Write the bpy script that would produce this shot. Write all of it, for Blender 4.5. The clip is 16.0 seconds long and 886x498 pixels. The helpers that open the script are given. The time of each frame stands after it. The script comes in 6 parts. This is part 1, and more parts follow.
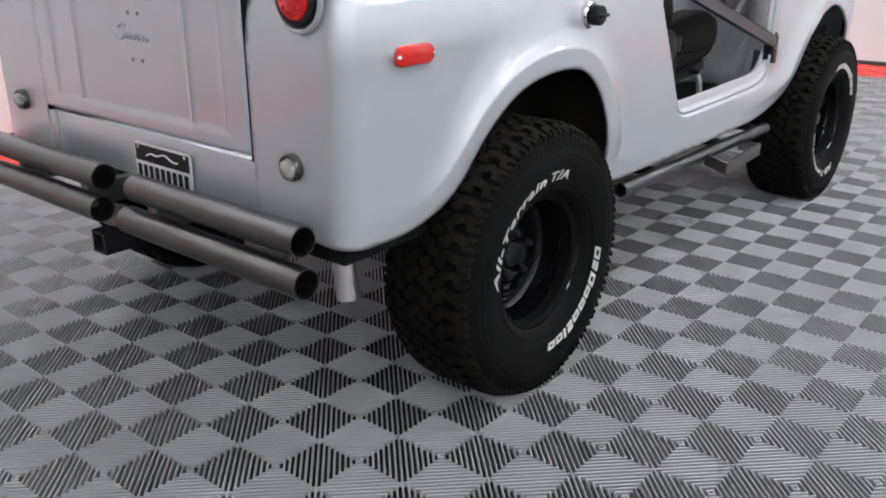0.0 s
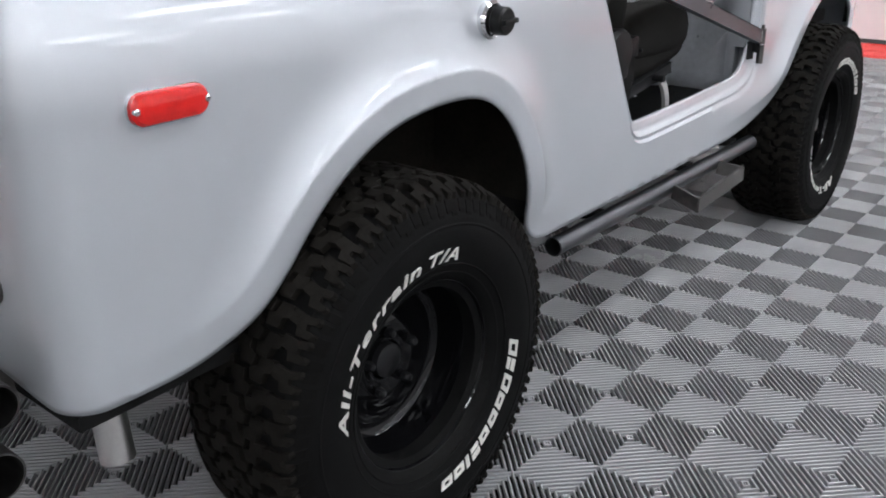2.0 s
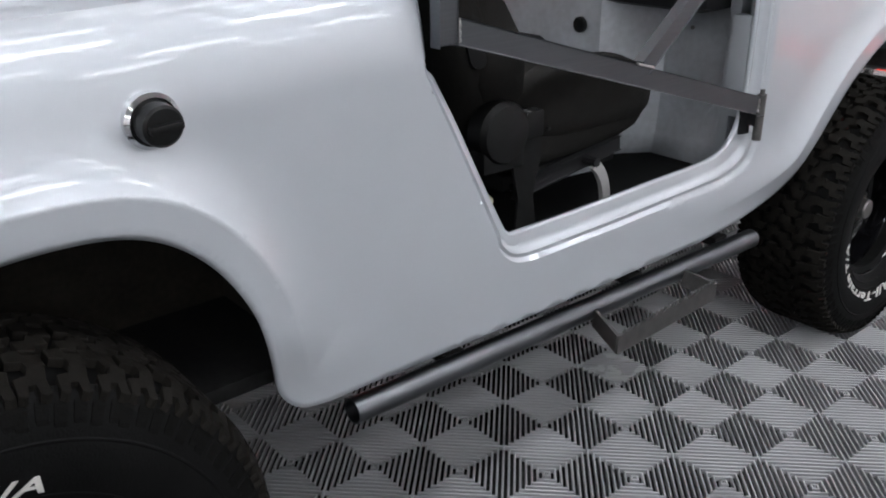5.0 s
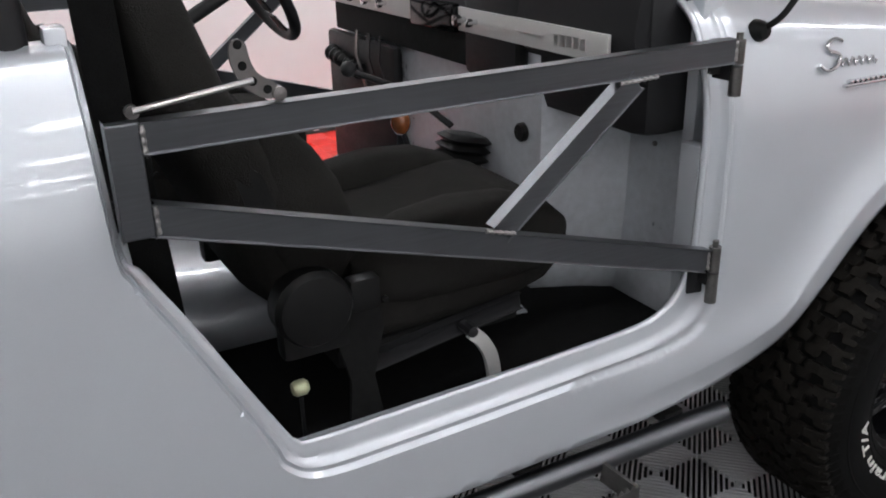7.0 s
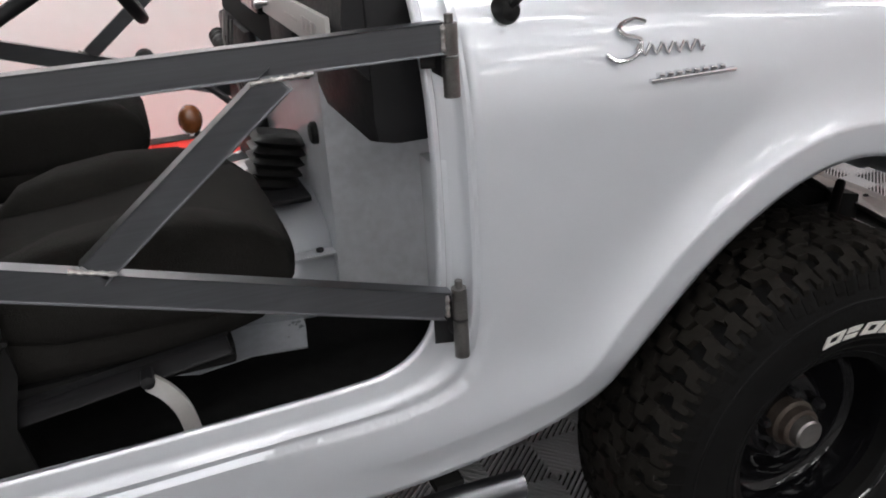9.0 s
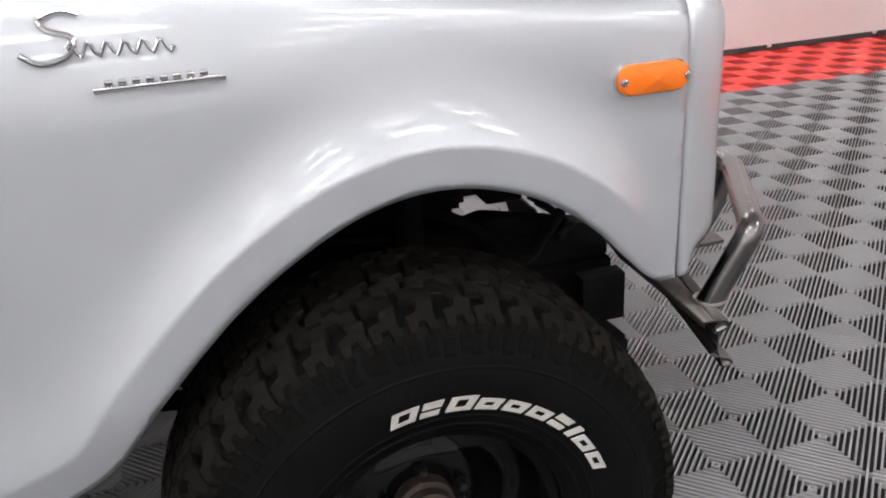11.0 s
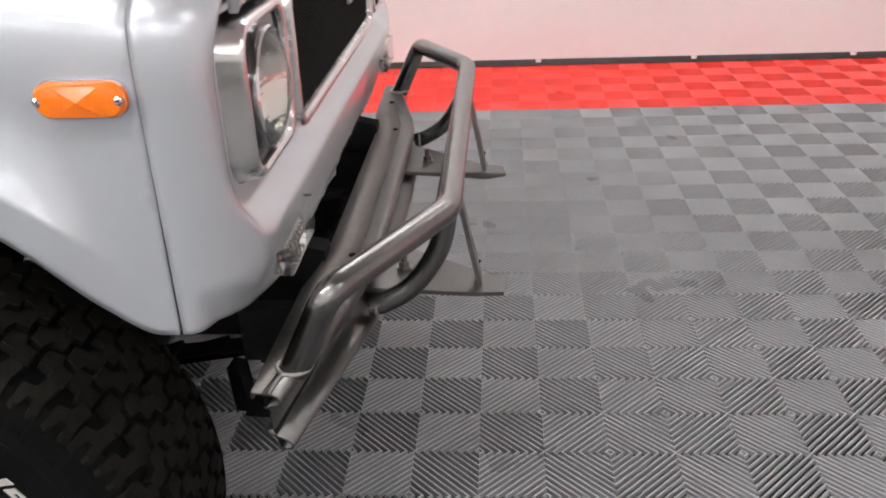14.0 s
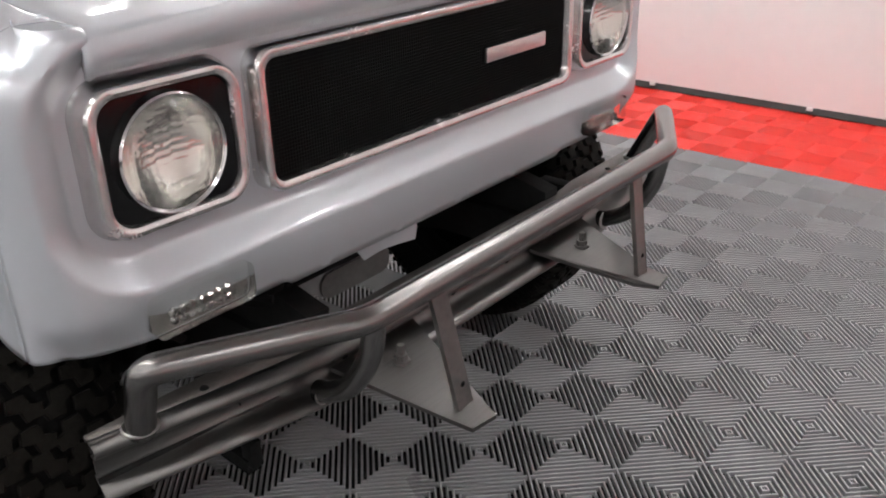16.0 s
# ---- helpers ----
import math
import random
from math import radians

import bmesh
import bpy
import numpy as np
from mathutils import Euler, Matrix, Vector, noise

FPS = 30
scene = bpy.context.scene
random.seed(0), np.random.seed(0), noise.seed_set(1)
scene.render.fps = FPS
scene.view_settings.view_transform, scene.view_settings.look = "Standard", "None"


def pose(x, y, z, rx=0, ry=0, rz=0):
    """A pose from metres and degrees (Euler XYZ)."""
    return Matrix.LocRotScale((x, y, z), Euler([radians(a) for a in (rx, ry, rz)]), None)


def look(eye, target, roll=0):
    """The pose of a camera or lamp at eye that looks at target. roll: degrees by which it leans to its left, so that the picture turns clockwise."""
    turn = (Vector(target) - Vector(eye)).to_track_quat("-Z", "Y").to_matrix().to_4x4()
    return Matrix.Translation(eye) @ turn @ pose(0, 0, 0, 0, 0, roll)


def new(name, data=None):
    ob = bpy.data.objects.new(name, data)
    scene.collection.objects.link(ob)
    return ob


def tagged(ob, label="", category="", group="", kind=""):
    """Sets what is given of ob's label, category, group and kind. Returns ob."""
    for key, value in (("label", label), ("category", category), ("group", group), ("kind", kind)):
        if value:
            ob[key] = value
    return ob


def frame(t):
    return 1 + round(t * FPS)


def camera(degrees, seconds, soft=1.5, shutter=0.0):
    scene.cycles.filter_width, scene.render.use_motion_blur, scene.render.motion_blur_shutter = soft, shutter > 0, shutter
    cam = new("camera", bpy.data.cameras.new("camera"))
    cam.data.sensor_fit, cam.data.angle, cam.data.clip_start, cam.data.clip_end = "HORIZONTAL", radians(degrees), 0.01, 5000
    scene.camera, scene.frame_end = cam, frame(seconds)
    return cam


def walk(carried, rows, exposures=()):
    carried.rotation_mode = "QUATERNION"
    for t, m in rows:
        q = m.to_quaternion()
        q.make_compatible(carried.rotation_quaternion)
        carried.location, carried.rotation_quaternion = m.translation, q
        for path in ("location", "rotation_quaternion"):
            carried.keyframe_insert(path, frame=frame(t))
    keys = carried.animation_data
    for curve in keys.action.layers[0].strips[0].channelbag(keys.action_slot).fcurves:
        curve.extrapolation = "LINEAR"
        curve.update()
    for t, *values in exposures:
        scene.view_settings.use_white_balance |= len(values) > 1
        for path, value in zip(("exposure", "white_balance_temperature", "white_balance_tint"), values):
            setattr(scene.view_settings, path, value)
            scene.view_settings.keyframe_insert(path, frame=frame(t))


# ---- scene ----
cam = camera(54.0, 16.0, soft=1.9)
PATH = [
    (0, (2.700, -2.151, 1.310), (1.504, -0.710, 0.608), 0.1),
    (0.5, (2.581, -1.964, 1.301), (1.408, -0.513, 0.579), -0.2),
    (1, (2.522, -1.753, 1.300), (1.339, -0.316, 0.570), -0.6),
    (1.5, (2.484, -1.538, 1.307), (1.293, -0.114, 0.563), -0.6),
    (2, (2.443, -1.342, 1.301), (1.263, 0.084, 0.545), -0.8),
    (2.5, (2.411, -1.145, 1.288), (1.228, 0.273, 0.520), -1.2),
    (3, (2.439, -0.972, 1.300), (1.213, 0.400, 0.515), -1.3),
    (3.2, (2.426, -0.898, 1.286), (1.192, 0.470, 0.508), -1.4),
    (5.3, (2.492, -0.180, 1.362), (1.060, 0.982, 0.587), -0.9),
    (5.5, (2.417, -0.088, 1.356), (0.983, 1.085, 0.603), -1.8),
    (6, (2.408, 0.090, 1.434), (0.926, 1.189, 0.662), -0.4),
    (6.5, (2.422, 0.279, 1.462), (0.868, 1.297, 0.723), -1.2),
    (7, (2.453, 0.481, 1.502), (0.835, 1.372, 0.737), -1.5),
    (7.5, (2.431, 0.658, 1.482), (0.775, 1.477, 0.717), -2.3),
    (8, (2.440, 0.848, 1.484), (0.751, 1.568, 0.691), -2.9),
    (8.5, (2.469, 1.058, 1.463), (0.743, 1.685, 0.670), -3.6),
    (9, (2.460, 1.261, 1.435), (0.731, 1.867, 0.634), -3.7),
    (9.5, (2.398, 1.485, 1.422), (0.686, 2.083, 0.578), -3.9),
    (10, (2.415, 1.676, 1.389), (0.698, 2.287, 0.565), -4.3),
    (10.2, (2.441, 1.756, 1.368), (0.703, 2.342, 0.572), -4.5),
    (12.3, (2.436, 2.587, 1.330), (0.676, 2.980, 0.467), -3.0),
    (12.5, (2.431, 2.652, 1.332), (0.666, 3.021, 0.469), -3.1),
    (13, (2.380, 2.841, 1.324), (0.600, 3.089, 0.447), -2.9),
    (13.5, (2.393, 3.047, 1.326), (0.593, 3.099, 0.456), -2.8),
    (14, (2.329, 3.219, 1.324), (0.534, 3.080, 0.454), -2.4),
    (14.5, (2.201, 3.403, 1.326), (0.442, 3.025, 0.452), -1.7),
    (15, (2.094, 3.608, 1.339), (0.406, 2.960, 0.486), -1.7),
    (15.5, (1.937, 3.807, 1.366), (0.396, 2.855, 0.519), -1.8),
    (16, (1.774, 3.935, 1.395), (0.399, 2.761, 0.539), -1.4),
]
walk(cam, [(t, look(eye, target, roll)) for t, eye, target, roll in PATH],
     exposures=[(0, 0.14, 6000, 8), (3, 0.09, 6000, 8), (5.5, -0.10, 6000, 8), (7.0, -0.18, 6150, 9), (8.0, -0.14, 6300, 9), (10.0, -0.01, 6400, 10), (12.3, 0.15, 6400, 10), (14.0, 0.12, 6400, 9), (16.0, 0.03, 6400, 9)])

# ---------------------------------------------------------------- room light
world = bpy.data.worlds.new("world")
scene.world = world
world.use_nodes = True
world.node_tree.nodes["Background"].inputs[0].default_value = (0.9, 0.93, 1.0, 1)
world.node_tree.nodes["Background"].inputs[1].default_value = 0.02

TILE = 0.3048            # one floor tile, two checks wide
CHECK = TILE / 2
GX, GY = 1.3, -0.5       # a corner of the tile grid
XC = 0.53                # the vehicle's centre line
WALL_X = GX - 28 * CHECK
WALL_Y = GY + 51 * CHECK
CEIL = 3.7


# ---------------------------------------------------------------- materials
def mat(name, color, rough=0.5, metal=0.0, vary=0.0, scale=8.0, bump=0.0, bump_scale=120.0, coat=0.0, spec=0.5, rough_vary=0.0, emit=None):
    m = bpy.data.materials.new(name)
    m.use_nodes = True
    nt = m.node_tree
    b = nt.nodes["Principled BSDF"]
    b.inputs["Base Color"].default_value = (*color, 1)
    b.inputs["Roughness"].default_value = rough
    b.inputs["Metallic"].default_value = metal
    b.inputs["Specular IOR Level"].default_value = spec
    b.inputs["Coat Weight"].default_value = coat
    b.inputs["Coat Roughness"].default_value = 0.06
    if emit:
        b.inputs["Emission Color"].default_value = (*emit[0], 1)
        b.inputs["Emission Strength"].default_value = emit[1]
    co = nt.nodes.new("ShaderNodeTexCoord")
    if vary or rough_vary:
        n1 = nt.nodes.new("ShaderNodeTexNoise")
        n1.inputs["Scale"].default_value = scale
        n1.inputs["Detail"].default_value = 6
        n2 = nt.nodes.new("ShaderNodeTexNoise")
        n2.inputs["Scale"].default_value = scale * 9
        n2.inputs["Detail"].default_value = 4
        nt.links.new(co.outputs["Object"], n1.inputs["Vector"])
        nt.links.new(co.outputs["Object"], n2.inputs["Vector"])
        mixn = nt.nodes.new("ShaderNodeMath")
        mixn.operation = "MULTIPLY_ADD"
        mixn.inputs[1].default_value = 0.4
        nt.links.new(n2.outputs["Fac"], mixn.inputs[0])
        half = nt.nodes.new("ShaderNodeMath")
        half.operation = "MULTIPLY"
        half.inputs[1].default_value = 0.6
        nt.links.new(n1.outputs["Fac"], half.inputs[0])
        nt.links.new(half.outputs[0], mixn.inputs[2])
        if vary:
            ramp = nt.nodes.new("ShaderNodeValToRGB")
            lo = tuple(max(0, c * (1 - vary)) for c in color)
            hi = tuple(min(1, c * (1 + vary)) for c in color)
            ramp.color_ramp.elements[0].position, ramp.color_ramp.elements[1].position = 0.3, 0.7
            ramp.color_ramp.elements[0].color, ramp.color_ramp.elements[1].color = (*lo, 1), (*hi, 1)
            nt.links.new(mixn.outputs[0], ramp.inputs[0])
            nt.links.new(ramp.outputs[0], b.inputs["Base Color"])
        if rough_vary:
            mr = nt.nodes.new("ShaderNodeMapRange")
            mr.inputs["From Min"].default_value, mr.inputs["From Max"].default_value = 0.3, 0.7
            mr.inputs["To Min"].default_value, mr.inputs["To Max"].default_value = max(0, rough - rough_vary), min(1, rough + rough_vary)
            nt.links.new(mixn.outputs[0], mr.inputs[0])
            nt.links.new(mr.outputs[0], b.inputs["Roughness"])
    if bump:
        nb = nt.nodes.new("ShaderNodeTexNoise")
        nb.inputs["Scale"].default_value = bump_scale
        nb.inputs["Detail"].default_value = 3
        nt.links.new(co.outputs["Object"], nb.inputs["Vector"])
        bp = nt.nodes.new("ShaderNodeBump")
        bp.inputs["Strength"].default_value = bump
        bp.inputs["Distance"].default_value = 0.002
        nt.links.new(nb.outputs["Fac"], bp.inputs["Height"])
        nt.links.new(bp.outputs[0], b.inputs["Normal"])
    return m


def brushed(name, color, rough, axis=0, metal=1.0):
    """Bare steel with drawn scratches along one axis."""
    m = mat(name, color, rough, metal)
    nt = m.node_tree
    b = nt.nodes["Principled BSDF"]
    co = nt.nodes.new("ShaderNodeTexCoord")
    mp = nt.nodes.new("ShaderNodeMapping")
    s = [90.0, 90.0, 90.0]
    s[axis] = 3.0
    mp.inputs["Scale"].default_value = s
    nz = nt.nodes.new("ShaderNodeTexNoise")
    nz.inputs["Scale"].default_value = 3.0
    nz.inputs["Detail"].default_value = 5
    big = nt.nodes.new("ShaderNodeTexNoise")
    big.inputs["Scale"].default_value = 7.0
    nt.links.new(co.outputs["Object"], mp.inputs[0])
    nt.links.new(mp.outputs[0], nz.inputs["Vector"])
    nt.links.new(co.outputs["Object"], big.inputs["Vector"])
    ramp = nt.nodes.new("ShaderNodeValToRGB")
    ramp.color_ramp.elements[0].position, ramp.color_ramp.elements[1].position = 0.3, 0.75
    ramp.color_ramp.elements[0].color = (*[c * 0.86 for c in color], 1)
    ramp.color_ramp.elements[1].color = (*[min(1, c * 1.12) for c in color], 1)
    av = nt.nodes.new("ShaderNodeMath")
    av.operation = "MULTIPLY_ADD"
    av.inputs[1].default_value = 0.55
    hb = nt.nodes.new("ShaderNodeMath")
    hb.operation = "MULTIPLY"
    hb.inputs[1].default_value = 0.45
    nt.links.new(big.outputs["Fac"], hb.inputs[0])
    nt.links.new(nz.outputs["Fac"], av.inputs[0])
    nt.links.new(hb.outputs[0], av.inputs[2])
    nt.links.new(av.outputs[0], ramp.inputs[0])
    nt.links.new(ramp.outputs[0], b.inputs["Base Color"])
    mr = nt.nodes.new("ShaderNodeMapRange")
    mr.inputs["To Min"].default_value, mr.inputs["To Max"].default_value = rough - 0.02, rough + 0.03
    nt.links.new(av.outputs[0], mr.inputs[0])
    nt.links.new(mr.outputs[0], b.inputs["Roughness"])
    return m


def paint_material(name, color, metal=0.45, rough=0.36):
    """Silver metallic paint: fine flake, faint clouding and orange peel under a clear coat."""
    m = mat(name, color, rough, metal, coat=1.0)
    nt = m.node_tree
    b = nt.nodes["Principled BSDF"]
    co = nt.nodes.new("ShaderNodeTexCoord")
    flake = nt.nodes.new("ShaderNodeTexNoise")
    flake.inputs["Scale"].default_value = 900
    cloud = nt.nodes.new("ShaderNodeTexNoise")
    cloud.inputs["Scale"].default_value = 3.2
    cloud.inputs["Detail"].default_value = 5
    for n in (flake, cloud):
        nt.links.new(co.outputs["Object"], n.inputs["Vector"])
    mx = nt.nodes.new("ShaderNodeMath")
    mx.operation = "MULTIPLY_ADD"
    mx.inputs[1].default_value = 0.3
    h = nt.nodes.new("ShaderNodeMath")
    h.operation = "MULTIPLY"
    h.inputs[1].default_value = 0.7
    nt.links.new(cloud.outputs["Fac"], h.inputs[0])
    nt.links.new(flake.outputs["Fac"], mx.inputs[0])
    nt.links.new(h.outputs[0], mx.inputs[2])
    ramp = nt.nodes.new("ShaderNodeValToRGB")
    ramp.color_ramp.elements[0].position, ramp.color_ramp.elements[1].position = 0.3, 0.7
    ramp.color_ramp.elements[0].color = (*[c * 0.95 for c in color], 1)
    ramp.color_ramp.elements[1].color = (*[c * 1.05 for c in color], 1)
    nt.links.new(mx.outputs[0], ramp.inputs[0])
    nt.links.new(ramp.outputs[0], b.inputs["Base Color"])
    peel = nt.nodes.new("ShaderNodeTexNoise")
    peel.inputs["Scale"].default_value = 45
    nt.links.new(co.outputs["Object"], peel.inputs["Vector"])
    bp = nt.nodes.new("ShaderNodeBump")
    bp.inputs["Strength"].default_value = 0.04
    bp.inputs["Distance"].default_value = 0.002
    nt.links.new(peel.outputs["Fac"], bp.inputs["Height"])
    nt.links.new(bp.outputs[0], b.inputs["Normal"])
    nt.links.new(bp.outputs[0], b.inputs["Coat Normal"])
    return m


def thin_glass(name, rough=0.05, wave=0.0, haze=0.0):
    """A thin clear pane: straight through, with a glossy surface by Fresnel and pressed ribs in its relief."""
    m = bpy.data.materials.new(name)
    m.use_nodes = True
    nt = m.node_tree
    nt.nodes.clear()
    out = nt.nodes.new("ShaderNodeOutputMaterial")
    mix = nt.nodes.new("ShaderNodeMixShader")
    through_bsdf = nt.nodes.new("ShaderNodeBsdfTransparent")
    through_bsdf.inputs["Color"].default_value = (0.95, 0.95, 0.93, 1)
    gloss = nt.nodes.new("ShaderNodeBsdfGlossy")
    gloss.inputs["Roughness"].default_value = rough
    fr = nt.nodes.new("ShaderNodeFresnel")
    fr.inputs["IOR"].default_value = 1.4
    co = nt.nodes.new("ShaderNodeTexCoord")
    mp = nt.nodes.new("ShaderNodeMapping")
    mp.inputs["Scale"].default_value = (90, 1, 26)
    nz = nt.nodes.new("ShaderNodeTexNoise")
    nz.inputs["Scale"].default_value = 1.0
    nz.inputs["Detail"].default_value = 1.0
    bp = nt.nodes.new("ShaderNodeBump")
    bp.inputs["Strength"].default_value = wave
    bp.inputs["Distance"].default_value = 0.004
    nt.links.new(co.outputs["Object"], mp.inputs["Vector"])
    nt.links.new(mp.outputs[0], nz.inputs["Vector"])
    nt.links.new(nz.outputs["Fac"], bp.inputs["Height"])
    nt.links.new(bp.outputs[0], gloss.inputs["Normal"])
    nt.links.new(bp.outputs[0], fr.inputs["Normal"])
    nt.links.new(fr.outputs[0], mix.inputs[0])
    if haze:
        milk = nt.nodes.new("ShaderNodeBsdfDiffuse")
        milk.inputs["Color"].default_value = (0.85, 0.85, 0.82, 1)
        veil = nt.nodes.new("ShaderNodeMixShader")
        veil.inputs[0].default_value = haze
        nt.links.new(through_bsdf.outputs[0], veil.inputs[1])
        nt.links.new(milk.outputs[0], veil.inputs[2])
        nt.links.new(veil.outputs[0], mix.inputs[1])
    else:
        nt.links.new(through_bsdf.outputs[0], mix.inputs[1])
    nt.links.new(gloss.outputs[0], mix.inputs[2])
    nt.links.new(mix.outputs[0], out.inputs["Surface"])
    return m


PAINT = paint_material("silver_paint", (0.50, 0.525, 0.56))
PAINT_IN = mat("silver_primer", (0.50, 0.52, 0.55), 0.36, 0.4, vary=0.18, scale=6, rough_vary=0.12, bump=0.5, bump_scale=13)
RUBBER = mat("tyre_rubber", (0.0045, 0.0045, 0.0045), 0.62, vary=0.3, scale=14, bump=0.25, bump_scale=260, spec=0.07)
WALL_RUBBER = mat("shoulder_rubber", (0.0032, 0.0031, 0.0029), 0.75, vary=0.35, scale=14, bump=0.3, bump_scale=220, spec=0.07)
TREAD = mat("dusty_tread_rubber", (0.0080, 0.0071, 0.0059), 0.8, vary=0.55, scale=11, bump=0.35, bump_scale=200, spec=0.10)
WHITE = mat("raised_white_rubber", (0.54, 0.53, 0.50), 0.6, vary=0.12, scale=60)
GLOSS_BLACK = mat("gloss_black_enamel", (0.003, 0.003, 0.0035), 0.09, spec=0.3, vary=0.3, scale=20, rough_vary=0.05)
SATIN_BLACK = mat("satin_black_paint", (0.009, 0.009, 0.010), 0.5, spec=0.3, vary=0.35, scale=12, rough_vary=0.12)
DUSTY = mat("dusty_undercoat", (0.022, 0.020, 0.016), 0.85, spec=0.15, vary=0.5, scale=9, bump=0.4, bump_scale=50)
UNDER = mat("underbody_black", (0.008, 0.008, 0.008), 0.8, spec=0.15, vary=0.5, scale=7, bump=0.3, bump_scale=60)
STEEL = brushed("bare_steel", (0.20, 0.194, 0.19), 0.255, 0)
TUBE_STEEL = brushed("dull_tube_steel", (0.135, 0.130, 0.126), 0.36, 0)
TOP_PLATE = mat("dark_oiled_plate", (0.115, 0.105, 0.098), 0.40, 0.75, vary=0.35, scale=12, rough_vary=0.1)
HINGE_STEEL = mat("dark_hinge_steel", (0.15, 0.145, 0.14), 0.36, 0.9, vary=0.3, scale=40, rough_vary=0.1)
STEEL_Y = brushed("bare_steel_lengthwise", (0.135, 0.140, 0.150), 0.36, 1)
STEEL_RAW = mat("raw_steel_plate", (0.20, 0.19, 0.183), 0.40, 0.9, vary=0.25, scale=9, rough_vary=0.1)
WELD = mat("weld_bead", (0.36, 0.35, 0.34), 0.32, 1.0, vary=0.3, scale=90, bump=0.8, bump_scale=200)
CHROME = mat("chrome", (0.72, 0.72, 0.73), 0.1, 1.0, rough_vary=0.04, scale=30)
CHROME_SOFT = mat("worn_bright_trim", (0.70, 0.69, 0.68), 0.22, 1.0, vary=0.1, scale=30, rough_vary=0.08)
SATIN_ALU = mat("satin_bright_metal", (0.58, 0.57, 0.56), 0.34, 1.0, vary=0.08, scale=24, rough_vary=0.06)
RUSTY = mat("dull_rusty_hub", (0.07, 0.055, 0.045), 0.6, 0.5, vary=0.5, scale=40, bump=0.3, bump_scale=200)
FABRIC = mat("charcoal_seat_cloth", (0.0115, 0.0108, 0.0098), 0.95, vary=0.25, scale=16, bump=0.7, bump_scale=420, spec=0.15)
CARPET = mat("black_carpet", (0.005, 0.005, 0.005), 1.0, vary=0.4, scale=40, bump=1.0, bump_scale=500, spec=0.1)
PLASTIC = mat("black_plastic", (0.0055, 0.0055, 0.0055), 0.42, spec=0.22, vary=0.3, scale=30, bump=0.15, bump_scale=300)
RED_LENS = mat("red_lens", (0.62, 0.012, 0.010), 0.18, vary=0.15, scale=60, coat=0.4)
AMBER = mat("amber_lens", (0.95, 0.20, 0.008), 0.2, vary=0.06, scale=60, coat=0.4)
FASCIA = mat("pale_aluminium", (0.55, 0.545, 0.53), 0.42, 0.35, vary=0.06, scale=20, rough_vary=0.05)
WHITE_PLATE = mat("white_enamel", (0.8, 0.8, 0.8), 0.35, vary=0.04, scale=20)
BRASS = mat("yellow_plated_bolt", (0.50, 0.52, 0.34), 0.4, 0.5, vary=0.2, scale=60)
WOOD = mat("varnished_wood_knob", (0.16, 0.05, 0.015), 0.25, vary=0.35, scale=30, coat=0.5)
WALL = mat("white_wall_paint", (0.86, 0.835, 0.83), 0.55, vary=0.025, scale=1.6, bump=0.06, bump_scale=180)
TRIM = mat("dark_rubber_cove_base", (0.035, 0.035, 0.034), 0.55, vary=0.3, scale=10)
CEILM = mat("ceiling_paint", (0.72, 0.72, 0.72), 0.8, vary=0.03, scale=2)
PANEL = mat("light_panel", (0.9, 0.9, 0.9), 0.5, emit=((1.0, 0.97, 0.95), 31.0))
# near black: the shade deep between the tile ribs is put into this colour
SHADED_SLAB = mat("shaded_slab", (0.006, 0.006, 0.006), 0.85, vary=0.3, scale=5)


def tile_material(name, color):
    """Ribbed polypropylene tile: each tile a little different, scuffed."""
    m = mat(name, color, 0.4, vary=0.0, spec=1.0)
    nt = m.node_tree
    b = nt.nodes["Principled BSDF"]
    oi = nt.nodes.new("ShaderNodeObjectInfo")
    geo = nt.nodes.new("ShaderNodeNewGeometry")
    nz = nt.nodes.new("ShaderNodeTexNoise")
    nz.inputs["Scale"].default_value = 2.3
    nz.inputs["Detail"].default_value = 7
    fine = nt.nodes.new("ShaderNodeTexNoise")
    fine.inputs["Scale"].default_value = 160
    for n in (nz, fine):
        nt.links.new(geo.outputs["Position"], n.inputs["Vector"])
    a = nt.nodes.new("ShaderNodeMath")
    a.operation = "MULTIPLY_ADD"
    a.inputs[1].default_value = 0.10
    a.inputs[2].default_value = 0.83
    nt.links.new(oi.outputs["Random"], a.inputs[0])
    c = nt.nodes.new("ShaderNodeMath")
    c.operation = "MULTIPLY_ADD"
    c.inputs[1].default_value = 0.16
    nt.links.new(nz.outputs["Fac"], c.inputs[0])
    nt.links.new(a.outputs[0], c.inputs[2])
    d = nt.nodes.new("ShaderNodeMath")
    d.operation = "MULTIPLY_ADD"
    d.inputs[1].default_value = 0.08
    nt.links.new(fine.outputs["Fac"], d.inputs[0])
    nt.links.new(c.outputs[0], d.inputs[2])
    mix = nt.nodes.new("ShaderNodeVectorMath")
    mix.operation = "SCALE"
    mix.inputs[0].default_value = color
    nt.links.new(d.outputs[0], mix.inputs["Scale"])
    nt.links.new(mix.outputs[0], b.inputs["Base Color"])
    mr = nt.nodes.new("ShaderNodeMapRange")
    mr.inputs["From Min"].default_value, mr.inputs["From Max"].default_value = 0.3, 0.7
    mr.inputs["To Min"].default_value, mr.inputs["To Max"].default_value = 0.27, 0.42
    nt.links.new(nz.outputs["Fac"], mr.inputs[0])
    nt.links.new(mr.outputs[0], b.inputs["Roughness"])
    return m


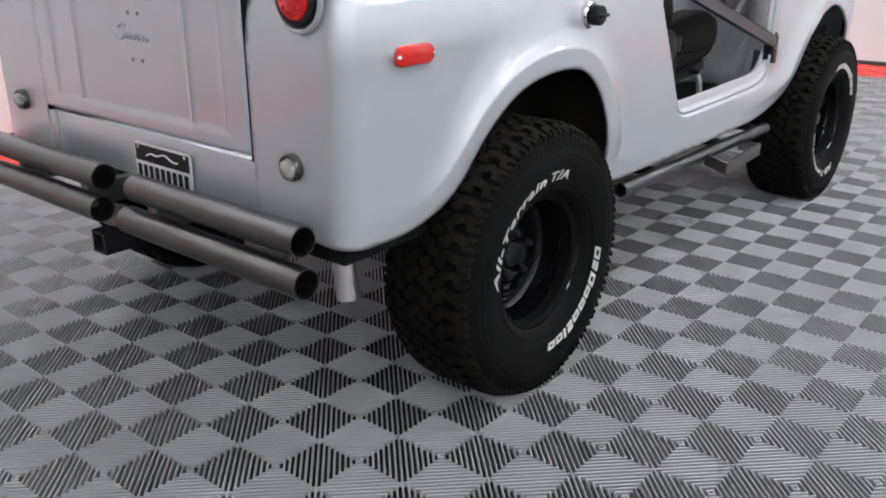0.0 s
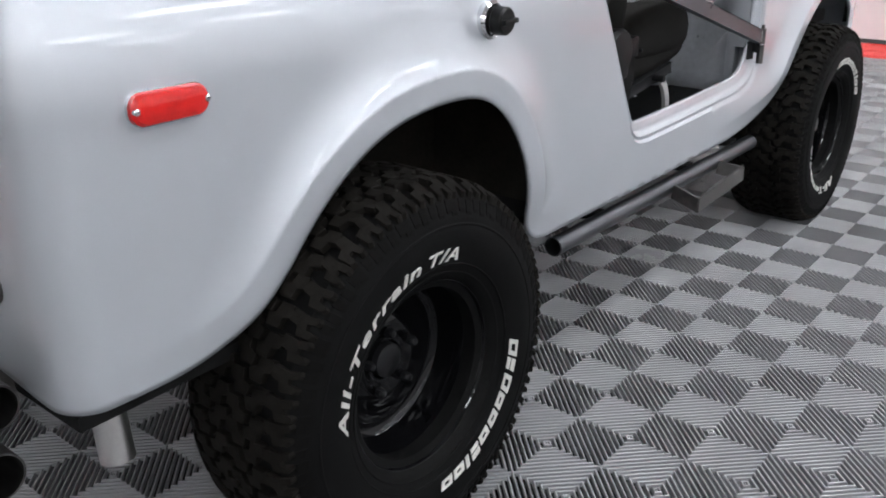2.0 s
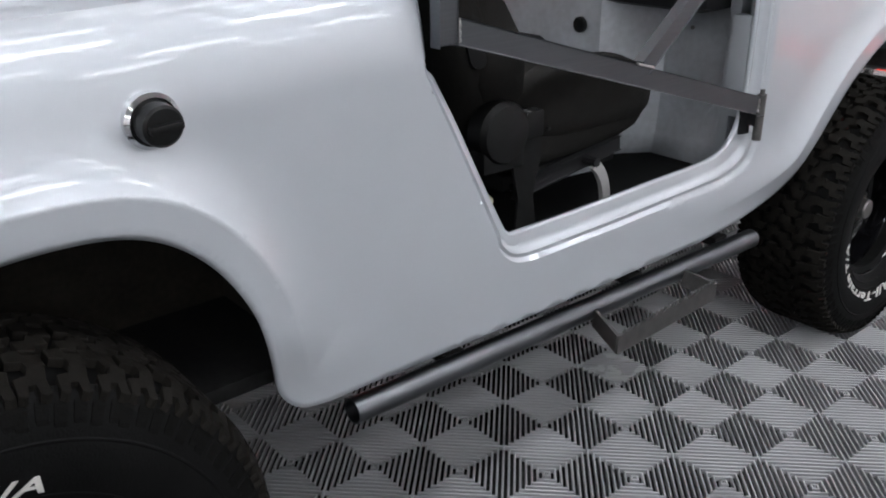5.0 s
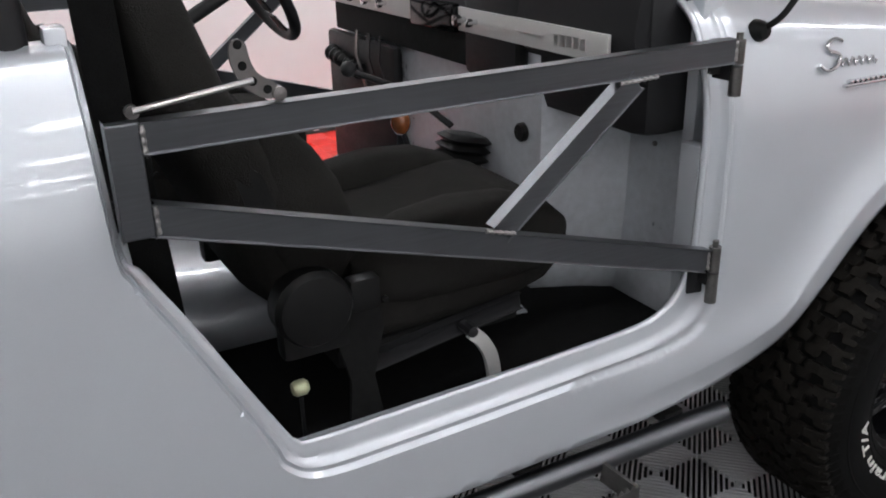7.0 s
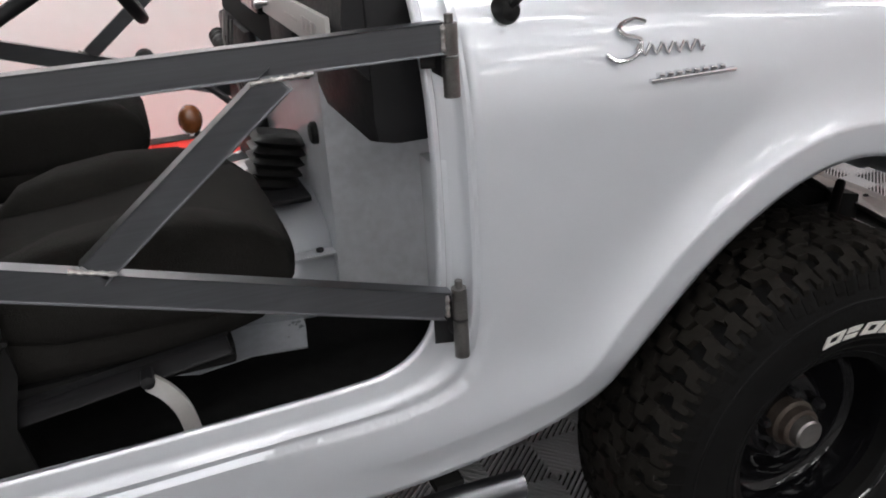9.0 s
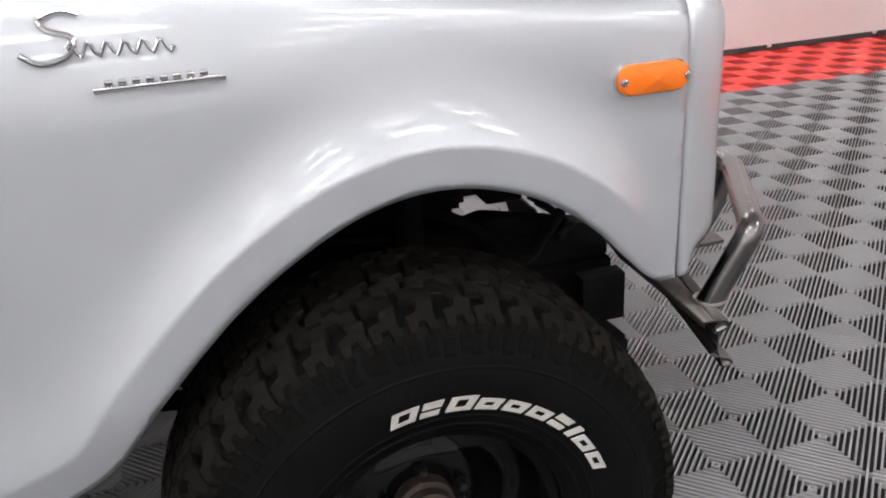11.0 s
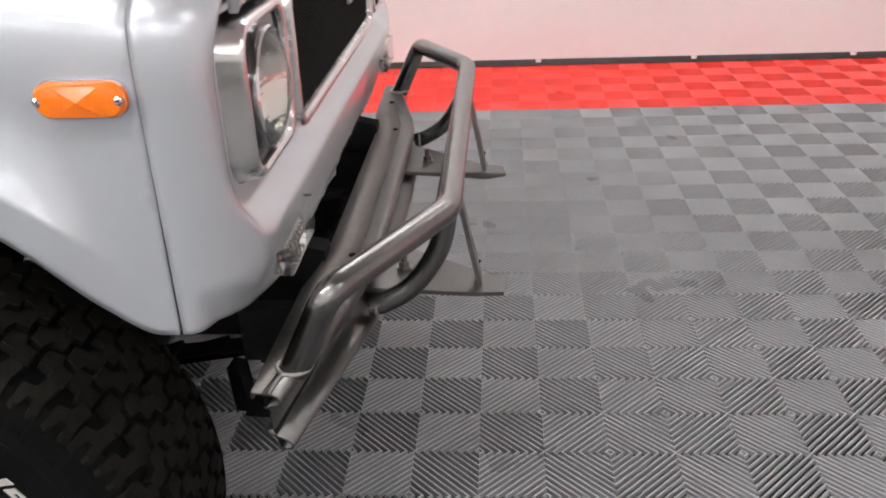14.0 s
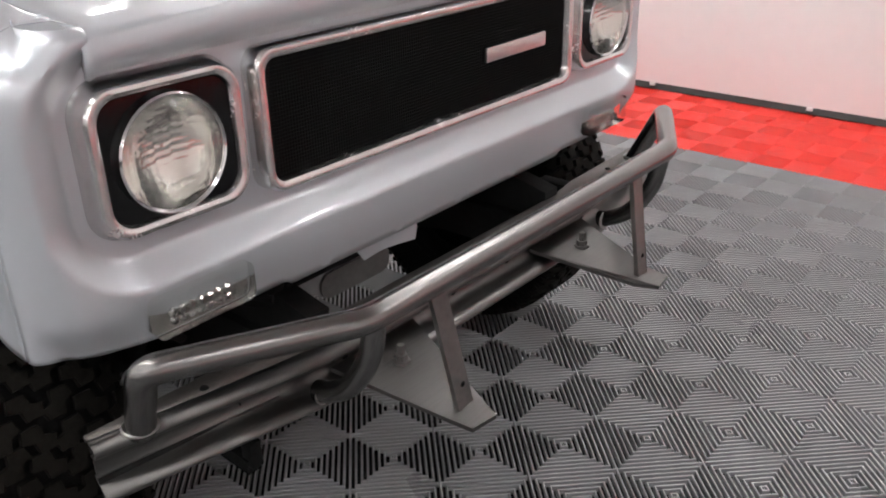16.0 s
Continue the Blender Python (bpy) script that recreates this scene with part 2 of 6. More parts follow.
TILE_GREY = tile_material("grey_ribbed_tile", (0.295, 0.297, 0.305))
TILE_RED = tile_material("red_ribbed_tile", (0.86, 0.045, 0.03))


# ---------------------------------------------------------------- mesh helpers
def finish(bm, name, material, parent=None, smooth=True, label=""):
    me = bpy.data.meshes.new(name)
    bm.normal_update()
    bm.to_mesh(me)
    bm.free()
    me.materials.append(material)
    if smooth:
        me.polygons.foreach_set("use_smooth", [True] * len(me.polygons))
        me.set_sharp_from_angle(angle=radians(35))
    ob = new(name, me)
    if parent is not None:
        ob.parent = parent
    if label:
        tagged(ob, label)
    return ob


STANCE = False           # set while the vehicle is built


def stance(co):
    """How the body sits: the tail a little low on its springs, the ends a little further apart."""
    k = float(np.interp(co.y, (0.0, 0.5, 1.2, 1.7), (0.972, 0.992, 0.994, 1.0)))
    z = co.z * k
    if co.x < XC - 0.62:     # the sill of the other door sits lower
        z -= 0.075 * smoothstep(0.60, 0.69, co.z) * (1 - smoothstep(0.75, 0.88, co.z)) * smoothstep(0.74, 0.86, co.y) * (1 - smoothstep(1.60, 1.74, co.y))
    return Vector((co.x, co.y + float(np.interp(co.y, (-0.9, 0.1, 1.2, 1.68, 2.0, 2.4, 2.9), (-0.006, -0.015, -0.018, -0.014, -0.012, 0.004, 0.014))), z))


def part(name, bm, material, parent, label="", smooth=True):
    if STANCE:
        for v in bm.verts:
            v.co = stance(v.co)
    return finish(bm, name, material, parent, smooth, label)


def box(bm, x0, x1, y0, y1, z0, z1, bevel=0.0):
    r = bmesh.ops.create_cube(bm, size=1.0)
    vs = r["verts"]
    bmesh.ops.scale(bm, vec=(abs(x1 - x0), abs(y1 - y0), abs(z1 - z0)), verts=vs)
    bmesh.ops.translate(bm, vec=((x0 + x1) / 2, (y0 + y1) / 2, (z0 + z1) / 2), verts=vs)
    if bevel:
        es = list({e for v in vs for e in v.link_edges})
        bmesh.ops.bevel(bm, geom=es, offset=bevel, segments=2, affect="EDGES", profile=0.6)
    return vs


def boxed(x0, x1, y0, y1, z0, z1, bevel=0.0):
    bm = bmesh.new()
    box(bm, x0, x1, y0, y1, z0, z1, bevel)
    return bm


def beam(bm, a, b, w, h, up=(0, 0, 1), bevel=0.004):
    """A square bar from a to b; w is its width across, h its height along up."""
    a, b = Vector(a), Vector(b)
    d = (b - a).normalized()
    side = d.cross(Vector(up)).normalized()
    u = side.cross(d).normalized()
    r = bmesh.ops.create_cube(bm, size=1.0)
    vs = r["verts"]
    length = (b - a).length
    for v in vs:
        p = v.co.copy()
        v.co = (a + b) / 2 + d * (p.x * length) + side * (p.y * w) + u * (p.z * h)
    if bevel:
        bmesh.ops.bevel(bm, geom=list({e for v in vs for e in v.link_edges}), offset=bevel, segments=2, affect="EDGES", profile=0.6)
    return vs


def band(bm, points, width, thick):
    """A flat strap bent in the y-z plane, width across x, thick along its normal."""
    pts = [Vector(p) for p in points]
    rows = []
    for i, p in enumerate(pts):
        d = (pts[min(i + 1, len(pts) - 1)] - pts[max(i - 1, 0)]).normalized()
        n = Vector((0, -d.z, d.y)).normalized()
        x = Vector((1, 0, 0))
        rows.append([bm.verts.new(p + x * (a * width / 2) + n * (c * thick / 2)) for a, c in ((-1, -1), (1, -1), (1, 1), (-1, 1))])
    for a, c in zip(rows, rows[1:]):
        for k in range(4):
            bm.faces.new((a[k], a[(k + 1) % 4], c[(k + 1) % 4], c[k]))
    bm.faces.new(rows[0])
    bm.faces.new(rows[-1])
    bmesh.ops.recalc_face_normals(bm, faces=bm.faces)


def smooth_path(points, radius=0.05, steps=6):
    """Rounds the inner corners of a polyline."""
    pts = [Vector(p) for p in points]
    out = [pts[0]]
    for i in range(1, len(pts) - 1):
        p = pts[i]
        a, b = pts[i - 1] - p, pts[i + 1] - p
        r = min(radius, a.length * 0.48, b.length * 0.48)
        s, e = p + a.normalized() * r, p + b.normalized() * r
        for k in range(steps + 1):
            t = k / steps
            out.append(s * (1 - t) ** 2 + p * 2 * t * (1 - t) + e * t * t)
    out.append(pts[-1])
    return out


def tube(bm, points, radius, seg=16, caps=True, hollow=0.0):
    """A round tube along a polyline; hollow gives its wall, with open ends."""
    pts = [Vector(p) for p in points]
    rings = []
    prev = None
    for i, p in enumerate(pts):
        d = (pts[min(i + 1, len(pts) - 1)] - pts[max(i - 1, 0)]).normalized()
        if prev is None:
            ref = Vector((0, 0, 1)) if abs(d.z) < 0.9 else Vector((1, 0, 0))
            u = d.cross(ref).normalized()
        else:
            u = (prev - d * prev.dot(d)).normalized()
        prev = u
        w = d.cross(u)
        rr = radius(i / (len(pts) - 1)) if callable(radius) else radius
        rings.append([bm.verts.new(p + (u * math.cos(2 * math.pi * k / seg) + w * math.sin(2 * math.pi * k / seg)) * rr) for k in range(seg)])
    for a, b in zip(rings, rings[1:]):
        for k in range(seg):
            bm.faces.new((a[k], a[(k + 1) % seg], b[(k + 1) % seg], b[k]))
    if hollow:
        for ring, inside in ((rings[0], 1), (rings[-1], -2)):
            c = sum((v.co for v in ring), Vector()) / seg
            q = pts[0] if ring is rings[0] else pts[-1]
            nxt = pts[1] if ring is rings[0] else pts[-2]
            d = (nxt - q).normalized()
            k0 = (radius - hollow) / radius
            inner = [bm.verts.new(c + (v.co - c) * k0) for v in ring]
            deep = [bm.verts.new(v.co + d * 0.12) for v in inner]
            for k in range(seg):
                bm.faces.new((ring[k], ring[(k + 1) % seg], inner[(k + 1) % seg], inner[k]))
                bm.faces.new((inner[k], inner[(k + 1) % seg], deep[(k + 1) % seg], deep[k]))
            bm.faces.new(deep)
    elif caps:
        bm.faces.new(rings[0][::-1])
        bm.faces.new(rings[-1])
    bmesh.ops.recalc_face_normals(bm, faces=bm.faces)
    return rings


def revolve(bm, profile, centre, axis="x", seg=64, close=False):
    """Turns a profile of (along the axis, radius) about an axis through centre."""
    c = Vector(centre)
    rings = []
    for a, r in profile:
        ring = []
        for k in range(seg):
            t = 2 * math.pi * k / seg
            if axis == "x":
                p = Vector((a, r * math.cos(t), r * math.sin(t)))
            elif axis == "y":
                p = Vector((r * math.cos(t), a, r * math.sin(t)))
            else:
                p = Vector((r * math.cos(t), r * math.sin(t), a))
            ring.append(bm.verts.new(c + p))
        rings.append(ring)
    pairs = list(zip(rings, rings[1:])) + ([(rings[-1], rings[0])] if close else [])
    for a, b in pairs:
        for k in range(seg):
            bm.faces.new((a[k], a[(k + 1) % seg], b[(k + 1) % seg], b[k]))
    bmesh.ops.recalc_face_normals(bm, faces=bm.faces)
    return rings


def turned(profile, centre, axis="x", seg=32):
    bm = bmesh.new()
    revolve(bm, profile, centre, axis, seg)
    return bm


def prism(bm, outline, to3d, depth):
    """A flat plate: outline in 2D, to3d(u, v, w) with w from 0 to depth."""
    a = [bm.verts.new(to3d(u, v, 0)) for u, v in outline]
    b = [bm.verts.new(to3d(u, v, depth)) for u, v in outline]
    n = len(outline)
    bm.faces.new(a[::-1])
    bm.faces.new(b)
    for k in range(n):
        bm.faces.new((a[k], a[(k + 1) % n], b[(k + 1) % n], b[k]))
    bmesh.ops.recalc_face_normals(bm, faces=bm.faces)


def rounded_rect(x0, x1, z0, z1, r, steps=6):
    out = []
    for cx, cz, a0 in ((x1 - r, z1 - r, 0), (x0 + r, z1 - r, 90), (x0 + r, z0 + r, 180), (x1 - r, z0 + r, 270)):
        for k in range(steps + 1):
            a = radians(a0 + 90 * k / steps)
            out.append((cx + r * math.cos(a), cz + r * math.sin(a)))
    return out


def mirror_x(bm):
    for v in bm.verts:
        v.co.x = 2 * XC - v.co.x
    bmesh.ops.reverse_faces(bm, faces=bm.faces)
    return bm


def smoothstep(a, b, x):
    t = min(1, max(0, (x - a) / (b - a)))
    return t * t * (3 - 2 * t)


def sheet(outline, grid, mapping, holes=(), guides=()):
    """A sheet of triangles inside a 2D outline, with inner points every `grid` metres, laid into space by mapping(s, t)."""
    from mathutils.geometry import delaunay_2d_cdt
    verts, faces = [], []

    def ring(poly):
        start = len(verts)
        n = len(poly)
        pts = []
        for i in range(n):
            a, b = Vector(poly[i]), Vector(poly[(i + 1) % n])
            m = max(1, int(math.ceil((b - a).length / (grid * 0.9))))
            pts += [a + (b - a) * (k / m) for k in range(m)]
        verts.extend(pts)
        faces.append(list(range(start, start + len(pts))))
        return pts

    outer = ring(outline)
    inner = [ring(h) for h in holes]
    arr = np.array([p[:] for p in outer])
    harr = [np.array([p[:] for p in h]) for h in inner]
    s0, s1, t0, t1 = arr[:, 0].min(), arr[:, 0].max(), arr[:, 1].min(), arr[:, 1].max()
    gs, gt = np.meshgrid(np.arange(s0 + grid / 2, s1, grid), np.arange(t0 + grid / 2, t1, grid))
    P = np.stack([gs.ravel(), gt.ravel()], 1)

    def inside(P, poly):
        x, y = P[:, 0], P[:, 1]
        ok = np.zeros(len(P), bool)
        j = len(poly) - 1
        for i in range(len(poly)):
            xi, yi = poly[i]
            xj, yj = poly[j]
            cross = ((yi > y) != (yj > y)) & (x < (xj - xi) * (y - yi) / ((yj - yi) or 1e-12) + xi)
            ok ^= cross
            j = i
        return ok

    def near(P, poly):
        d = np.full(len(P), 1e9)
        for k in range(0, len(poly)):
            d = np.minimum(d, np.hypot(P[:, 0] - poly[k, 0], P[:, 1] - poly[k, 1]))
        return d

    keep = inside(P, arr) & (near(P, arr) > grid * 0.55)
    for line in guides:
        dense = []
        for a, b in zip(line, line[1:]):
            m = max(1, int(math.hypot(b[0] - a[0], b[1] - a[1]) / (grid * 0.7)))
            dense += [(a[0] + (b[0] - a[0]) * k / m, a[1] + (b[1] - a[1]) * k / m) for k in range(m)]
        dense = np.array(dense)
        keep &= near(P, dense) > grid * 0.5
        good = inside(dense, arr) & (near(dense, arr) > grid * 0.2)
        verts.extend(Vector(p) for p in dense[good])
    for h in harr:
        keep &= ~inside(P, h) & (near(P, h) > grid * 0.55)
    verts.extend(Vector(p) for p in P[keep])
    v2, _, f2, *_ = delaunay_2d_cdt([Vector(v[:2]) for v in verts], [], faces, 0, 1e-6)
    cen = np.array([np.mean([v2[i][:] for i in f], 0) for f in f2])
    ok = inside(cen, arr)
    for h in harr:
        ok &= ~inside(cen, h)
    bm = bmesh.new()
    bv = [bm.verts.new(mapping(v[0], v[1])) for v in v2]
    for f, good in zip(f2, ok):
        if good:
            bm.faces.new([bv[i] for i in f])
    bmesh.ops.delete(bm, geom=[v for v in bm.verts if not v.link_faces], context="VERTS")
    return bm


def dist_poly(x, y, poly):
    """Distance of a point from a polyline."""
    best = 1e9
    for (ax, ay), (bx, by) in zip(poly, poly[1:]):
        dx, dy = bx - ax, by - ay
        t = max(0, min(1, ((x - ax) * dx + (y - ay) * dy) / (dx * dx + dy * dy + 1e-12)))
        best = min(best, math.hypot(x - ax - t * dx, y - ay - t * dy))
    return best


def curve_through(pts, per=6):
    """A Catmull-Rom curve through 2D points."""
    out = []
    n = len(pts)
    for i in range(n - 1):
        p0, p1, p2, p3 = pts[max(i - 1, 0)], pts[i], pts[i + 1], pts[min(i + 2, n - 1)]
        for k in range(per):
            t = k / per
            out.append(tuple(0.5 * (2 * p1[c] + (p2[c] - p0[c]) * t + (2 * p0[c] - 5 * p1[c] + 4 * p2[c] - p3[c]) * t * t + (3 * p1[c] - p0[c] - 3 * p2[c] + p3[c]) * t ** 3) for c in (0, 1)))
    out.append(tuple(pts[-1]))
    return out


def solid(ob, thickness, offset=-1.0):
    mod = ob.modifiers.new("thickness", "SOLIDIFY")
    mod.thickness, mod.offset = thickness, offset
    return ob


# ---------------------------------------------------------------- room
def wall(name, x0, x1, y0, y1, label):
    ob = finish(boxed(x0, x1, y0, y1, 0, CEIL), name, WALL, smooth=False)
    return tagged(ob, label, "wall", kind="structure")


FAR_X, BACK_Y = 13.2, -9.2
TILE_X, TILE_Y = 5.2, -6.2
wall("wall_west", WALL_X - 0.15, WALL_X, BACK_Y, WALL_Y, "smooth white painted showroom wall")
wall("wall_north", WALL_X - 0.15, FAR_X + 0.15, WALL_Y, WALL_Y + 0.15, "smooth white painted end wall")
wall("wall_east", FAR_X, FAR_X + 0.15, BACK_Y, WALL_Y, "smooth white painted showroom wall")
wall("wall_south", WALL_X - 0.15, FAR_X + 0.15, BACK_Y - 0.15, BACK_Y, "smooth white painted showroom wall")
tagged(finish(boxed(WALL_X - 0.15, FAR_X + 0.15, BACK_Y - 0.15, WALL_Y + 0.15, CEIL, CEIL + 0.1), "ceiling", CEILM, smooth=False), "plain white showroom ceiling", "ceiling", kind="structure")
floor = tagged(finish(boxed(WALL_X - 0.15, FAR_X + 0.15, BACK_Y - 0.15, WALL_Y + 0.15, -0.14, -0.0138), "floor", SHADED_SLAB, smooth=False), "slab under ribbed plastic floor tiles, near black for the shade between ribs", "floor", kind="structure")


def cove(name, a, b, inward):
    """Cove base: a low dark strip with a flared toe, joined every 1.2 m."""
    a, b, n = Vector(a), Vector(b), Vector(inward)
    bm = bmesh.new()
    prof = ((0.0, 0.004), (0.013, 0.004), (0.012, 0.012), (0.005, 0.020), (0.003, 0.037), (0.0, 0.038))
    rows = [[bm.verts.new(p + n * u + Vector((0, 0, w))) for u, w in prof] for p in (a, b)]
    for k in range(len(prof) - 1):
        bm.faces.new((rows[0][k], rows[0][k + 1], rows[1][k + 1], rows[1][k]))
    bmesh.ops.recalc_face_normals(bm, faces=bm.faces)
    return tagged(finish(bm, name, TRIM), "low dark rubber cove base along the wall", "baseboard", kind="structure")


base_w = cove("baseboard", (WALL_X + 0.002, BACK_Y, 0), (WALL_X + 0.002, WALL_Y, 0), (1, 0, 0))
cove("baseboard", (WALL_X, WALL_Y - 0.002, 0), (FAR_X, WALL_Y - 0.002, 0), (0, -1, 0))
for k in range(18):
    y = BACK_Y + 0.55 + 0.62 * 1.5 * k
    if y < WALL_Y - 0.1:
        part("clip", boxed(WALL_X + 0.0035, WALL_X + 0.018, y - 0.016, y + 0.016, 0.022, 0.040, 0.002), WHITE_PLATE, base_w, "small white plastic clip")

part("floor_beyond", boxed(TILE_X + 0.02, FAR_X, BACK_Y, WALL_Y, -0.0135, -0.004), SHADED_SLAB, floor, smooth=False)

panel_mesh = None
for px, row in ((-2.0, (0, 1, 1.5, 2, 2.5, 3, 4)), (2.7, (0, 1.5, 2, 2.5, 4, 5, 6)), (4.8, range(7)), (6.9, range(7)), (9.2, range(7)), (11.6, range(7))):
    for k in row:
        lamp = tagged(new("ceiling_light"), "long white ceiling light panel, lit", "ceiling light", group="ceiling lights")
        lamp.location = (px, 6.0 - 2.3 * k, CEIL)
        if panel_mesh is None:
            f = part("frame", boxed(-0.145, 0.145, -0.63, 0.63, -0.05, -0.001, 0.004), WHITE_PLATE, lamp)
            d = part("diffuser", boxed(-0.12, 0.12, -0.60, 0.60, -0.056, -0.0505), PANEL, lamp, smooth=False)
            panel_mesh = (f.data, d.data)
        else:
            new("frame", panel_mesh[0]).parent = lamp
            new("diffuser", panel_mesh[1]).parent = lamp


# ---------------------------------------------------------------- vehicle
car = tagged(new("off_road_vehicle"), "silver vintage open two-door off-road vehicle on big all-terrain tyres", "vehicle")
STANCE = True
X0 = 1.355                       # outer face of the right side
Y_CORNER, R_CORNER = -0.792, 0.065
REAR = Y_CORNER - R_CORNER

REAR_ARCH = curve_through([(0.40, 0.515), (0.34, 0.528), (0.302, 0.57), (0.285, 0.64), (0.258, 0.75), (0.20, 0.85), (0.12, 0.918), (0.02, 0.945), (-0.11, 0.94),
                           (-0.22, 0.912), (-0.32, 0.857), (-0.40, 0.79), (-0.47, 0.715), (-0.53, 0.663), (-0.60, 0.632), (-0.67, 0.618), (-0.76, 0.616)], 10)
FRONT_ARCH = curve_through([(2.774, 0.727), (2.735, 0.733), (2.684, 0.78), (2.63, 0.838), (2.57, 0.887), (2.50, 0.922), (2.41, 0.942), (2.32, 0.932), (2.23, 0.893),
                            (2.12, 0.815), (2.00, 0.692), (1.93, 0.610), (1.86, 0.570), (1.77, 0.543), (1.66, 0.524), (1.52, 0.512)], 10)
OPENING = curve_through([(0.632, 1.345), (0.636, 1.10), (0.66, 1.05), (0.71, 0.962), (0.77, 0.847), (0.830, 0.736), (0.845, 0.716), (0.872, 0.708), (1.05, 0.709), (1.30, 0.714),
                         (1.49, 0.718), (1.575, 0.729), (1.626, 0.764), (1.647, 0.815), (1.655, 0.90), (1.657, 1.10), (1.655, 1.34)])
BEAD = curve_through([(0.620, 1.345), (0.624, 1.098), (0.640, 1.040), (0.686, 0.950), (0.743, 0.838), (0.796, 0.729), (0.816, 0.680), (0.880, 0.643), (1.05, 0.640), (1.30, 0.644),
                      (1.53, 0.649), (1.640, 0.660), (1.702, 0.694), (1.726, 0.77), (1.734, 0.89), (1.732, 1.10), (1.728, 1.34)])


def in_poly(x, y, poly):
    ok = False
    for (ax, ay), (bx, by) in zip(poly, poly[1:] + poly[:1]):
        if (ay > y) != (by > y) and x < (bx - ax) * (y - ay) / (by - ay) + ax:
            ok = not ok
    return ok


def recess(s, z):
    """Distance outside the pressed belt panel, which has one rounded corner."""
    qx, qz = s - 0.345, 1.343 - z
    return math.hypot(max(qx, 0), max(qz, 0)) + min(max(qx, qz), 0) - 0.105


def fender_top(y):
    return 1.19 + (2.78 - y) * 0.125


def side_offset(s, z):
    h = -1.1 * max(0, z - 1.06) ** 2
    for arch, ends in ((REAR_ARCH, (-0.80, 0.45)), (FRONT_ARCH, (1.45, 2.80))):
        if ends[0] - 0.2 < s < ends[1] + 0.2:
            d = dist_poly(s, z, arch)
            if d < 0.22:
                k = 0.0285 * (1 - min(1, max(0, d - 0.060) / 0.125)) ** 2.3 - 0.035 * max(0, 0.060 - d) - 0.003 * (1 - smoothstep(0, 0.010, d))
                low = smoothstep(0.53, 0.70, z)
                if s > 2.6:
                    low *= 1 - smoothstep(2.63, 2.76, s)
                if s < -0.4:
                    low *= 1 - 0.9 * smoothstep(-0.42, -0.66, s)
                h += k * low
    if 0.5 < s < 1.8 and z > 0.58:
        if in_poly(s, z, BEAD + [(1.7, 1.5), (0.63, 1.5)]):
            d = dist_poly(s, z, OPENING)
            u = d / (d + dist_poly(s, z, BEAD) + 1e-9)
            h -= 0.007 * (1 - smoothstep(0.86, 1.0, u)) + 0.006 * (1 - smoothstep(0.48, 0.60, u)) + 0.004 * (1 - smoothstep(0.0, 0.45, u))
            h += 0.004 * math.exp(-((u - 0.70) / 0.07) ** 2)
            # deeper fluted channel beside the hinges
            front = smoothstep(1.615, 1.645, s) * smoothstep(0.76, 0.86, z)
            h -= front * (0.013 * smoothstep(0.20, 0.27, u) * (1 - smoothstep(0.66, 0.73, u)) - 0.004 * math.exp(-((u - 0.10) / 0.06) ** 2) - 0.003 * math.exp(-((u - 0.46) / 0.05) ** 2))
    if z > 1.2 and s < 0.5:
        d = recess(s, z)
        h -= 0.012 * smoothstep(0.002, 0.024, -d)
        h += 0.004 * math.exp(-(d / 0.012) ** 2)
    if s > 1.6:
        zt = fender_top(s)
        r = 0.075
        if z > zt - r:
            q = min(1, (z - (zt - r)) / r)
            h -= r * (1 - math.sqrt(max(0, 1 - q * q)))
    if -0.9 < s < 0.64 and z > 1.325:
        q = min(1, (z - 1.325) / 0.02)
        h -= 0.02 * (1 - math.sqrt(max(0, 1 - q * q)))
    return h


def side_point(s, z):
    over = max(0, z - fender_top(s)) if s > 1.6 else 0
    z -= over
    h = side_offset(s, z) - over
    if s >= Y_CORNER:
        return (X0 + h, s, z)
    t = (Y_CORNER - s) / R_CORNER
    r = R_CORNER + h
    if t < math.pi / 2:
        return (X0 - R_CORNER + r * math.cos(t), Y_CORNER - r * math.sin(t), z)
    return (X0 - R_CORNER - (t - math.pi / 2) * R_CORNER, Y_CORNER - r, z)


S_GATE = Y_CORNER - R_CORNER * math.pi / 2 - (X0 - R_CORNER - 1.034)
outline = ([(S_GATE, 0.645), (S_GATE, 1.345), (-0.2, 1.345)] + OPENING + [(1.668, 1.342), (1.72, 1.344), (1.90, fender_top(1.9) + 0.046), (2.3, fender_top(2.3) + 0.046), (2.777, fender_top(2.777) + 0.046),
           (2.777, 1.0)] + FRONT_ARCH + [(1.2, 0.510), (0.8, 0.510), (0.55, 0.512)] + REAR_ARCH + [(-0.84, 0.617), (-0.93, 0.621)])
jamb_lines = [[(a[0] + (c[0] - a[0]) * u, a[1] + (c[1] - a[1]) * u) for a, c in zip(OPENING, BEAD)] for u in (0.10, 0.20, 0.27, 0.36, 0.46, 0.55, 0.63, 0.70, 0.77, 0.86, 1.0)]


def offset_line(line, d):
    out = []
    for i, (x, z) in enumerate(line):
        a, c = line[max(i - 1, 0)], line[min(i + 1, len(line) - 1)]
        t = Vector((c[0] - a[0], c[1] - a[1])).normalized()
        out.append((x + t.y * d, z - t.x * d))
    return out


